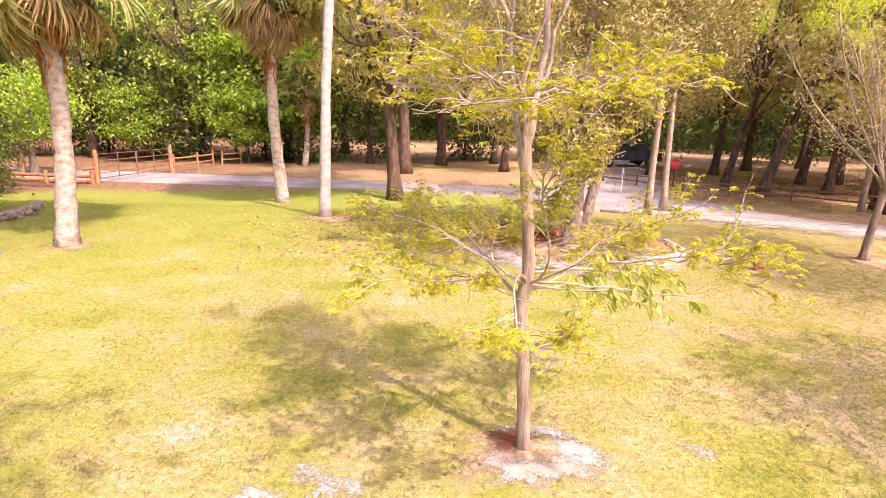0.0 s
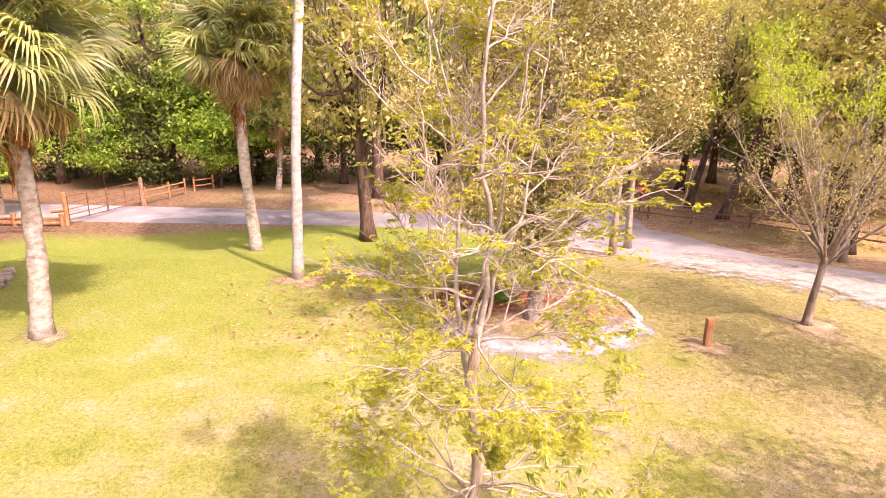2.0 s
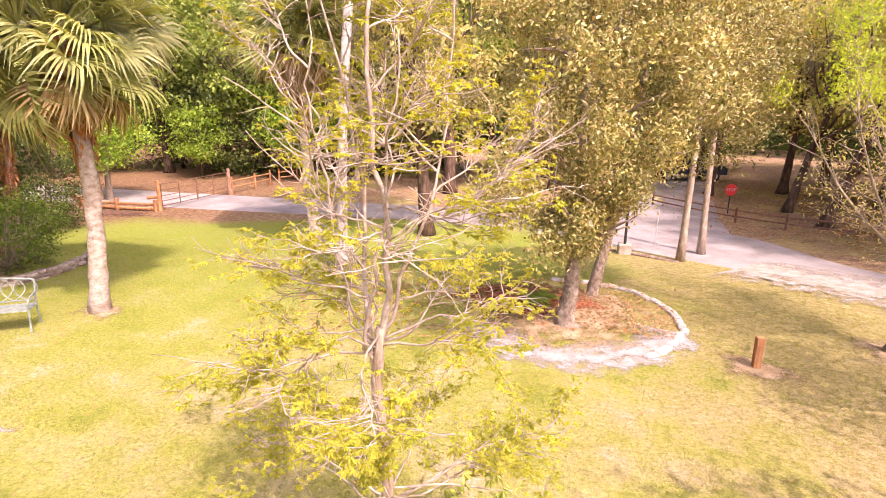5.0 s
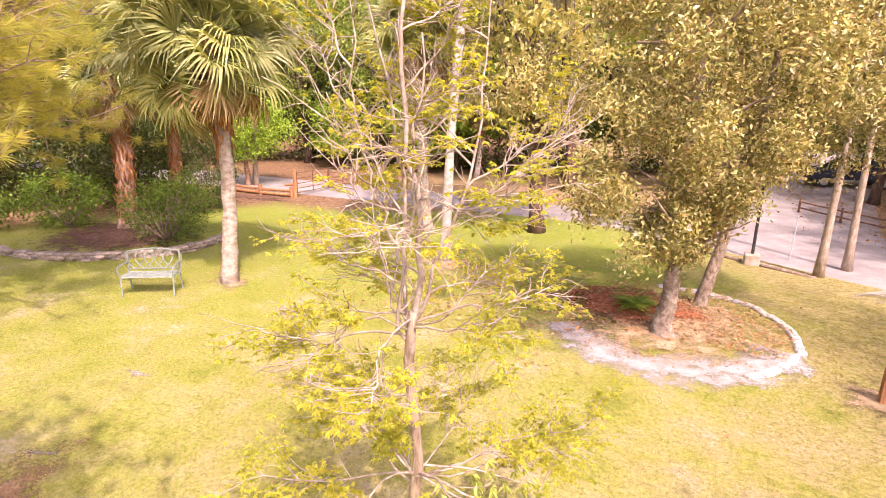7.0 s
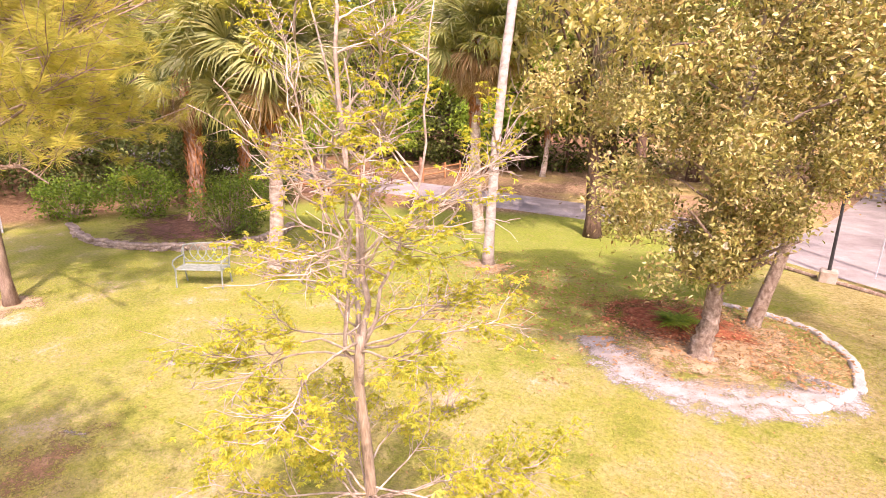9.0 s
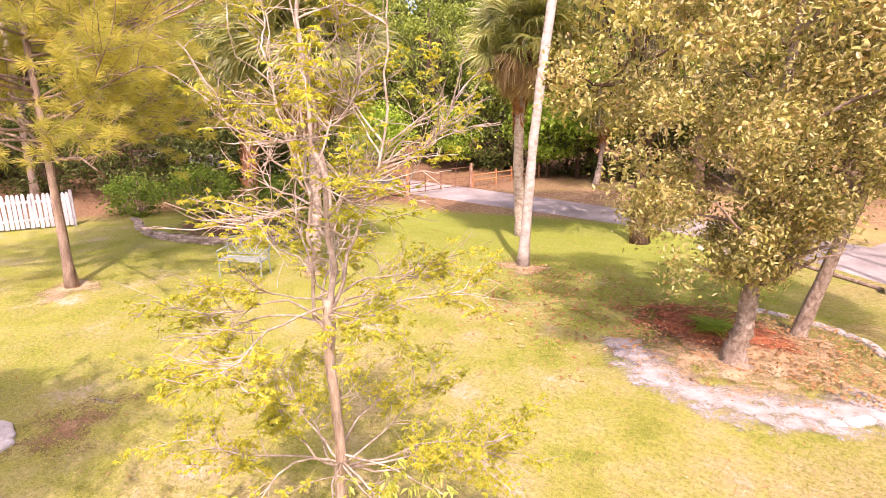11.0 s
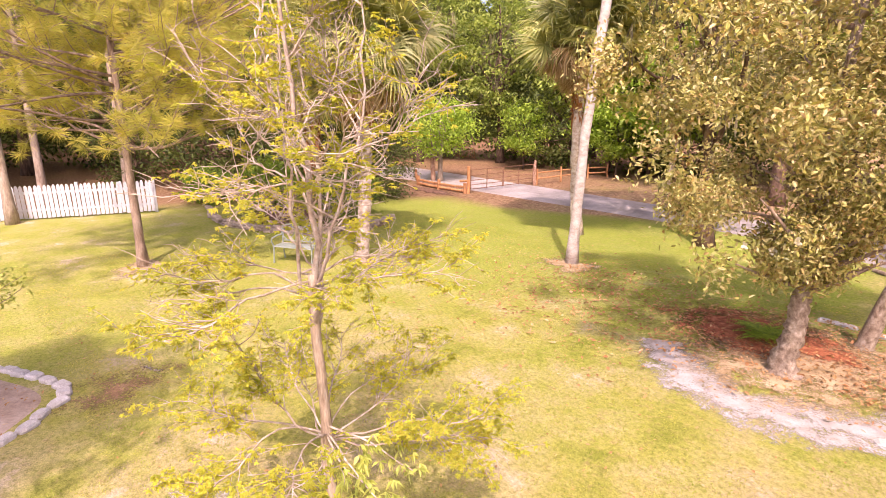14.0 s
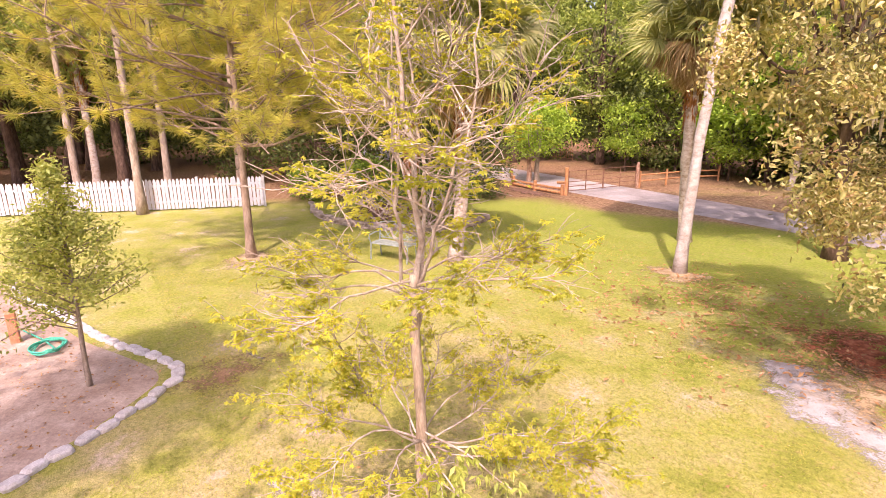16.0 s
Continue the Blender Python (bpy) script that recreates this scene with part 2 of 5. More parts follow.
M_WHITE = surface("white_paint", (0.41, 0.415, 0.46), (0.48, 0.485, 0.53), (0.56, 0.565, 0.60), 5, 50, rough=0.6, bump=0.2, vary=0.05)
M_TEAL = surface("grey_green_metal", (0.14, 0.17, 0.15), (0.22, 0.26, 0.235), (0.33, 0.36, 0.335), 12, 60, rough=0.45, bump=0.15)
M_RUST = surface("brown_metal", (0.12, 0.06, 0.04), (0.22, 0.11, 0.07), (0.32, 0.18, 0.12), 10, 60, rough=0.6, bump=0.2)
M_BLACK = surface("black_metal", (0.02, 0.02, 0.022), (0.035, 0.035, 0.038), (0.06, 0.06, 0.06), 10, 60, rough=0.5, bump=0.1)
M_RED = surface("sign_red", (0.50, 0.02, 0.02), (0.60, 0.035, 0.035), (0.68, 0.06, 0.05), 6, 50, rough=0.4, bump=0.05)
M_HOSE = surface("hose_green", (0.02, 0.25, 0.17), (0.03, 0.38, 0.26), (0.08, 0.50, 0.36), 20, 80, rough=0.4, bump=0.1)
M_TERRA = surface("terracotta", (0.42, 0.16, 0.08), (0.55, 0.25, 0.14), (0.64, 0.34, 0.22), 8, 60, bump=0.3)
M_MOSS = leaf_material("hanging_moss", [(0.20, 0.18, 0.125), (0.29, 0.265, 0.19), (0.37, 0.34, 0.26)], 0.25, 0.9, 0.05)
L_YOUNG = leaf_material("young_tree_leaves", [(0.38, 0.42, 0.05), (0.52, 0.54, 0.075), (0.62, 0.60, 0.10), (0.44, 0.49, 0.06), (0.60, 0.48, 0.08)], 0.52, 0.5)
L_MAG = leaf_material("magnolia_leaves", [(0.14, 0.13, 0.04), (0.37, 0.355, 0.10), (0.38, 0.25, 0.11), (0.48, 0.44, 0.19), (0.27, 0.265, 0.07), (0.56, 0.48, 0.28), (0.45, 0.425, 0.16), (0.24, 0.145, 0.06), (0.41, 0.405, 0.13), (0.08, 0.075, 0.025)], 0.16, 0.4, 0.4)
L_OAK = leaf_material("oak_leaves", [(0.15, 0.21, 0.045), (0.25, 0.34, 0.065), (0.34, 0.42, 0.10), (0.28, 0.32, 0.09)], 0.3, 0.5)
L_BRIGHT = leaf_material("bright_leaves", [(0.17, 0.29, 0.035), (0.27, 0.42, 0.055), (0.40, 0.53, 0.085)], 0.4, 0.5)
L_OLIVE = leaf_material("olive_leaves", [(0.41, 0.39, 0.16), (0.55, 0.50, 0.23), (0.64, 0.57, 0.31), (0.48, 0.49, 0.19)], 0.45, 0.6)
L_SAPLING = leaf_material("sapling_leaves", [(0.27, 0.33, 0.07), (0.42, 0.47, 0.125), (0.54, 0.55, 0.19)], 0.35, 0.5)
L_FRESH = leaf_material("fresh_tips", [(0.30, 0.44, 0.03), (0.42, 0.54, 0.05), (0.50, 0.55, 0.08)], 0.5, 0.5)
L_PINE = leaf_material("pine_needles", [(0.38, 0.40, 0.08), (0.58, 0.57, 0.14), (0.48, 0.40, 0.13), (0.70, 0.66, 0.21), (0.50, 0.52, 0.11), (0.64, 0.61, 0.16)], 0.5, 0.5)
L_SHRUB = leaf_material("shrub_leaves", [(0.08, 0.15, 0.02), (0.14, 0.24, 0.03), (0.22, 0.31, 0.05)], 0.35, 0.45)
L_PALM = leaf_material("palm_leaf", [(0.22, 0.26, 0.11), (0.31, 0.34, 0.15), (0.43, 0.43, 0.22), (0.26, 0.30, 0.13), (0.36, 0.37, 0.18)], 0.38, 0.42, 0.4, vary=0.3)
L_PALM_DEAD = leaf_material("dead_palm_leaf", [(0.30, 0.18, 0.11), (0.46, 0.33, 0.21), (0.62, 0.50, 0.35)], 0.3, 0.8, 0.1)
L_LITTER = leaf_material("fallen_leaves", [(0.36, 0.18, 0.09), (0.50, 0.30, 0.16), (0.30, 0.14, 0.07), (0.56, 0.41, 0.25)], 0.15, 0.7, 0.1)
L_GRASS = leaf_material("grass_blades", [(0.21, 0.25, 0.038), (0.33, 0.345, 0.07), (0.44, 0.41, 0.13), (0.26, 0.295, 0.047), (0.38, 0.31, 0.12)], 0.35, 0.6, 0.1, mottle=((0.66, 0.86, 0.6), (1.18, 1.06, 1.35)))
L_FLOWER = leaf_material("pale_flowers", [(0.70, 0.68, 0.72), (0.78, 0.76, 0.80)], 0.35, 0.6, 0.1)
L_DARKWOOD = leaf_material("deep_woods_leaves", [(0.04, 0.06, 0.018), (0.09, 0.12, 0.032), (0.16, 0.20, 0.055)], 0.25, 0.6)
M_CAR = surface("car_paint", (0.035, 0.045, 0.07), (0.05, 0.06, 0.09), (0.07, 0.08, 0.11), 2, 30, rough=0.25, bump=0)
M_GLASS = surface("tinted_glass", (0.03, 0.035, 0.04), (0.04, 0.045, 0.05), (0.05, 0.055, 0.06), 2, 30, rough=0.08, bump=0)


# ---- building blocks ----
def ground_z(x, y):
    """The lawn is level near by and falls half a step towards the road."""
    s = min(1.0, max(0.0, (y - 12.5) / 7.0))
    return -0.4 * s * s * (3 - 2 * s)


class Geo:
    """Collects vertices and faces of one mesh."""

    def __init__(self):
        self.v, self.f, self.n = [], [], 0

    def add(self, verts, faces):
        verts = np.asarray(verts, float).reshape(-1, 3)
        self.v.append(verts)
        self.f += [tuple(int(i) + self.n for i in f) for f in faces]
        self.n += len(verts)
        return self

    def tube(self, path, radii, sides=7, caps=True, wobble=0.0, rng=None):
        path = np.asarray(path, float)
        radii = np.broadcast_to(np.asarray(radii, float), (len(path),))
        ring = np.linspace(0, 2 * np.pi, sides, endpoint=False)
        verts, side = [], None
        for i, p in enumerate(path):
            a = path[min(i + 1, len(path) - 1)] - path[max(i - 1, 0)]
            a /= np.linalg.norm(a) + 1e-9
            if side is None:
                side = np.cross(a, (0.3, 1, 0.1) if abs(a[2]) > 0.7 else (0, 0, 1))
            side = side - a * (side @ a)
            side /= np.linalg.norm(side) + 1e-9
            up = np.cross(a, side)
            r = np.full(sides, radii[i])
            if wobble:
                r *= 1 + wobble * rng.uniform(-1, 1, sides)
            verts.append(p + (np.cos(ring) * r)[:, None] * side + (np.sin(ring) * r)[:, None] * up)
        verts = np.concatenate(verts)
        faces = []
        for i in range(len(path) - 1):
            for j in range(sides):
                k = (j + 1) % sides
                faces.append((i * sides + j, i * sides + k, (i + 1) * sides + k, (i + 1) * sides + j))
        if caps:
            faces.append(tuple(range(sides))[::-1])
            faces.append(tuple((len(path) - 1) * sides + j for j in range(sides)))
        return self.add(verts, faces)

    def box(self, size, m=None, chamfer=0.0):
        """A box round the origin, its upright edges and its top chamfered, moved by m."""
        x, y, z = (s / 2 for s in size)
        c = min(chamfer, x * 0.9, y * 0.9, z * 0.9)
        if c:
            out = [(-x + c, -y), (x - c, -y), (x, -y + c), (x, y - c), (x - c, y), (-x + c, y), (-x, y - c), (-x, -y + c)]
            inn = [(px * (1 - c / x), py * (1 - c / y)) for px, py in out]
            v = [(*p, -z) for p in out] + [(*p, z - c) for p in out] + [(*p, z) for p in inn]
            f = [tuple(range(8))[::-1], tuple(range(16, 24))]
            for k in (0, 8):
                f += [(k + i, k + (i + 1) % 8, k + 8 + (i + 1) % 8, k + 8 + i) for i in range(8)]
        else:
            v = [(a, b, d) for d in (-z, z) for a, b in ((-x, -y), (x, -y), (x, y), (-x, y))]
            f = [(3, 2, 1, 0), (4, 5, 6, 7), (0, 1, 5, 4), (1, 2, 6, 5), (2, 3, 7, 6), (3, 0, 4, 7)]
        v = np.asarray(v)
        if m is not None:
            a = np.array(m)
            v = v @ a[:3, :3].T + a[:3, 3]
        return self.add(v, f)

    def leaves(self, at, ahead, up, length, width, fold=0.15, droop=0.0):
        """Pointed blades of two faces each, from at along ahead."""
        at, ahead, up = (np.asarray(a, float).reshape(-1, 3) for a in (at, ahead, up))
        n = len(at)
        length, width = np.broadcast_to(length, (n,))[:, None], np.broadcast_to(width, (n,))[:, None]
        ahead = ahead / (np.linalg.norm(ahead, axis=1, keepdims=True) + 1e-9)
        side = np.cross(ahead, up)
        side /= np.linalg.norm(side, axis=1, keepdims=True) + 1e-9
        nor = np.cross(side, ahead)
        mid = at + ahead * length * 0.5
        tip = at + ahead * length - np.array((0, 0, 1)) * length * droop
        v = np.stack([at, mid + side * width / 2 + nor * width * fold, tip, mid - side * width / 2 + nor * width * fold], 1).reshape(-1, 3)
        base = self.n + 4 * np.arange(n)[:, None]
        self.f += [tuple(r) for r in (base + np.array([[0, 1, 2]])).tolist()] + [tuple(r) for r in (base + np.array([[0, 2, 3]])).tolist()]
        self.v.append(v)
        self.n += 4 * n
        return self

    def blades(self, at, ahead, up, length, width, fold=0.12, droop=0.0):
        """Blunt oval leaves of two faces each, folded along the midrib."""
        at, ahead, up = (np.asarray(a, float).reshape(-1, 3) for a in (at, ahead, up))
        n = len(at)
        length, width = np.broadcast_to(length, (n,))[:, None], np.broadcast_to(width, (n,))[:, None]
        ahead = ahead / (np.linalg.norm(ahead, axis=1, keepdims=True) + 1e-9)
        side = np.cross(ahead, up)
        side /= np.linalg.norm(side, axis=1, keepdims=True) + 1e-9
        lift = np.cross(side, ahead) * width * fold
        low, high = at + ahead * length * 0.32 + lift, at + ahead * length * 0.74 + lift
        low[:, 2:] -= length * droop * 0.1
        high[:, 2:] -= length * droop * 0.5
        tip = at + ahead * length
        tip[:, 2:] -= length * droop
        v = np.stack([at, low + side * width * 0.46, high + side * width * 0.42, tip, high - side * width * 0.42, low - side * width * 0.46], 1).reshape(-1, 3)
        base = self.n + 6 * np.arange(n)[:, None]
        self.f += [tuple(r) for r in (base + np.array([[0, 1, 2, 3]])).tolist()] + [tuple(r) for r in (base + np.array([[0, 3, 4, 5]])).tolist()]
        self.v.append(v)
        self.n += 6 * n
        return self

    def mesh(self, name, material, smooth=False):
        me = bpy.data.meshes.new(name)
        me.from_pydata(np.concatenate(self.v).tolist(), [], self.f)
        me.materials.append(material)
        if smooth:
            me.polygons.foreach_set("use_smooth", np.ones(len(me.polygons), bool))
        me.update()
        return me


def thing(name, loc, label, category, group="", turn=0.0, kind=""):
    ob = new(name)
    ob.empty_display_size = 0.1
    ob.matrix_world = pose(*loc, 0, 0, turn)
    return tagged(ob, label, category, group, kind)


MASSES = ("crown", "foliage", "fresh_foliage", "moss", "twig_tangle", "needles", "leaf_base_sheath", "fronds", "stems")


def part(name, geo, material, parent, label="", smooth=False, m=None):
    ob = new(name, geo.mesh(name, material, smooth) if isinstance(geo, Geo) else geo)
    ob.parent = parent
    if name in MASSES:
        ob["kind"] = "stuff"
    if m is not None:
        ob.matrix_basis = m
    if label:
        ob["label"] = label
    return ob


def solid(name, geo, material, label, category="", kind="", group="", smooth=False, loc=(0, 0, 0)):
    ob = new(name, geo.mesh(name, material, smooth))
    ob.location = loc
    return tagged(ob, label, category, group, kind)


def unit(v):
    v = np.asarray(v, float)
    return v / (np.linalg.norm(v) + 1e-9)


def bough(rng, start, way, length, steps=6, bend=0.25, lift=0.0):
    """A crooked path from start."""
    p, d, out = np.asarray(start, float), unit(way), []
    for i in range(steps + 1):
        out.append(p.copy())
        d = unit(d + rng.normal(0, bend, 3) / math.sqrt(steps) + np.array((0, 0, lift / steps)))
        p = p + d * length / steps
    return np.array(out)


def along(path, s):
    k = s * (len(path) - 1)
    i = min(int(k), len(path) - 2)
    return path[i] + (path[i + 1] - path[i]) * (k - i), unit(path[i + 1] - path[i])


def scatter_leaves(geo, rng, at, spread, length, width, level=0.5, droop=0.1):
    """Leaves about the given places, each turned at random, lying as level as told."""
    at = np.asarray(at, float)
    n = len(at)
    at = at + rng.normal(0, 1, (n, 3)) * spread
    ahead = rng.normal(0, 1, (n, 3))
    ahead[:, 2] = ahead[:, 2] * (1 - level) - droop
    up = rng.normal(0, 1, (n, 3)) * (1 - level) + np.array((0, 0, 1.0)) * level
    return geo.leaves(at, ahead, up, length * rng.uniform(0.7, 1.3, n), width * rng.uniform(0.7, 1.3, n), droop=droop)


def set_rim(me, values):
    at = me.attributes.new("rim", "FLOAT", "POINT")
    at.data.foreach_set("value", np.asarray(values, np.float32))


def strip(name, inner, outer, material, label, category, lift=0.02, kind="structure", thick=0.06):
    """A flat sheet between two lines of the plan, lying on the ground, with an edge."""
    g = Geo()
    v = []
    for a, b in zip(inner, outer):
        for k in (0.0, 0.12, 0.3, 0.5, 0.7, 0.88, 1.0):
            x, y = a[0] + (b[0] - a[0]) * k, a[1] + (b[1] - a[1]) * k
            v.append((x, y, ground_z(x, y) + (lift if 0.01 < k < 0.99 else -0.03)))
    n = len(inner)
    f = [(i * 7 + j, (i + 1) * 7 + j, (i + 1) * 7 + j + 1, i * 7 + j + 1) for i in range(n - 1) for j in range(6)]
    g.add(v, f)
    me = g.mesh(name, material, True)
    set_rim(me, [(0.02, 0.32, 0.58, 0.75, 0.58, 0.32, 0.02)[i % 7] for i in range(len(me.vertices))])
    ob = new(name, me)
    return tagged(ob, label, category, kind=kind)


def smooth_line(points, n):
    """A Catmull-Rom line through the points."""
    p = np.asarray(points, float)
    p = np.vstack([2 * p[0] - p[1], p, 2 * p[-1] - p[-2]])
    out = []
    m = len(p) - 3
    for s in np.linspace(0, m - 1e-6, n):
        i = int(s)
        t = s - i
        a, b, c, d = p[i : i + 4]
        out.append(0.5 * (2 * b + (c - a) * t + (2 * a - 5 * b + 4 * c - d) * t * t + (3 * b - a - 3 * c + d) * t ** 3))
    return np.array(out)


def disc_sheet(name, centre, radius, material, label, category, lift=0.02, dome=0.0, ragged=0.12, seed=1, stretch=(1, 1), kind="structure", cover=0.95):
    """A ragged round patch, slightly domed, with its rim sunk into the ground."""
    rng = np.random.default_rng(seed)
    ph = rng.uniform(0, 6.28, 6)
    g, v, rings, sides = Geo(), [], 8, 44
    for i in range(rings + 1):
        for j in range(sides):
            a = 2 * math.pi * j / sides
            wob = 1 + ragged * sum(math.sin(k * a + ph[k]) / k for k in range(2, 6))
            r = radius * wob * i / rings
            x, y = centre[0] + r * math.cos(a) * stretch[0], centre[1] + r * math.sin(a) * stretch[1]
            q = i / rings
            v.append((x, y, ground_z(x, y) + lift * (1 - q ** 6) + dome * (1 - q * q) - 0.012 * (i == rings)))
    f = [(i * sides + j, i * sides + (j + 1) % sides, (i + 1) * sides + (j + 1) % sides, (i + 1) * sides + j) for i in range(rings) for j in range(sides)]
    f = [tuple(reversed(q)) for q in f]
    g.add(v, f)
    ob = solid(name, g, material, label, category, kind, smooth=True)
    set_rim(ob.data, [cover * (1 - (i // sides / rings) ** 1.15) for i in range(len(ob.data.vertices))])
    return ob


# ---- ground and road ----
def build_ground():
    axis_x = np.concatenate([np.linspace(-900, -60, 8), np.linspace(-50, 50, 101), np.linspace(60, 900, 8)])
    axis_y = np.concatenate([np.linspace(-900, -50, 8), np.linspace(-40, 80, 121), np.linspace(90, 900, 8)])
    v = []
    for y in axis_y:
        for x in axis_x:
            h = 0.0
            if abs(x) < 45 and -10 < y < 60:
                h = 0.005 * noise.noise(Vector((x * 0.35, y * 0.35, 0)))
            v.append((x, y, ground_z(x, y) + h))
    w = len(axis_x)
    f = [(j * w + i, j * w + i + 1, (j + 1) * w + i + 1, (j + 1) * w + i) for j in range(len(axis_y) - 1) for i in range(w - 1)]
    g = Geo().add(v, f)
    return solid("ground", g, M_GROUND, "dry yellow-green lawn with bare sandy patches and leaf litter", "lawn", "structure", smooth=True)


build_ground()
ROAD_NEAR = smooth_line([(-48, 20), (-30, 20.6), (-20, 21.0), (-12, 21.2), (-6, 21.4), (-2, 21.3), (1.2, 20.6), (3.6, 19.1), (6.2, 17.2), (8.8, 15.2), (11, 12.4), (15, 7.5), (26, -4)], 70)
ROAD_FAR = smooth_line([(-48, 26), (-30, 25.4), (-20, 25.2), (-12, 25.0), (-6, 24.8), (-2, 24.6), (1.2, 24.0), (4.6, 23.6), (8.6, 22.2), (10.6, 18.6), (13.2, 15.4), (17.5, 10.5), (29, -1)], 70)
strip("road", ROAD_NEAR, ROAD_FAR, M_ROAD, "pale grey gravel drive in dappled shade", "road", 0.035)
strip("road_branch", smooth_line([(2.6, 22.4), (3.9, 27), (5.2, 34), (7.0, 44), (9, 60)], 24), smooth_line([(8.4, 21.6), (8.9, 26), (10.4, 34), (12.6, 44), (16, 60)], 24), M_ROAD, "gravel side road running off under the trees", "road", 0.045)
strip("sand_verge", smooth_line([(5.8, 15.6), (7.9, 13.8), (9.8, 11.7), (13.4, 7.0), (23.6, -5.4)], 24), smooth_line([(8.6, 18.8), (10.9, 17.2), (12.6, 14.8), (16.2, 9.8), (26.6, -2.6)], 24), M_SAND_R, "bright sandy verge along the drive", "verge", 0.05)


# ---- trees ----
def palm_fan(rng, dead=False):
    """One fan leaf: a stalk, then narrow pleats spreading in a circle, arched along the rib, tips hanging. It grows along +x."""
    g = Geo()
    stalk = rng.uniform(0.72, 0.95) if not dead else 0.5
    g.tube([(0, 0, 0), (stalk * 0.5, 0, 0.04), (stalk, 0, 0.0)], [0.022, 0.014, 0.01], 4)
    n = 46
    half = 126 if not dead else 82
    for i in range(n):
        a = radians(-half + 2 * half * (i + 0.5) / n)
        ln = (0.60 + 0.14 * math.cos(a)) * rng.uniform(0.82, 1.1)
        a += rng.normal(0, 0.02)
        side = np.array((-math.sin(a), math.cos(a), 0))
        out = np.array((math.cos(a), math.sin(a), 0))
        sag = rng.uniform(0.3, 1.15) if not dead else rng.uniform(0.3, 0.9)
        lift = 0.30 * abs(math.sin(a)) if not dead else -0.35 * abs(math.sin(a))
        v = []
        for s, w in ((0.02, 0.003), (0.26, 0.015), (0.50, 0.017), (0.72, 0.011), (0.88, 0.006), (1.0, 0.0012)):
            drop = -sag * max(0.0, s - 0.42) ** 1.7 * 1.5
            c = np.array((stalk, 0, 0)) + out * ln * s * (1 - 0.30 * max(0, s - 0.55)) + np.array((0, 0, 0.06 * s + drop * ln + lift * s * (1 - 0.4 * s)))
            c[2] -= 0.12 * max(0.0, c[0] - stalk) ** 2
            v += [c - side * w, c + side * w + np.array((0, 0, w * (0.9 if i % 2 else -0.9)))]
        g.add(v, [(2 * k, 2 * k + 2, 2 * k + 3, 2 * k + 1) for k in range(5)])
    return g


PALM_RNG = np.random.default_rng(5)
FRONDS = [palm_fan(PALM_RNG).mesh("frond", L_PALM) for _ in range(6)]
DEAD_FRONDS = [palm_fan(PALM_RNG, True).mesh("dead_frond", L_PALM_DEAD) for _ in range(4)]


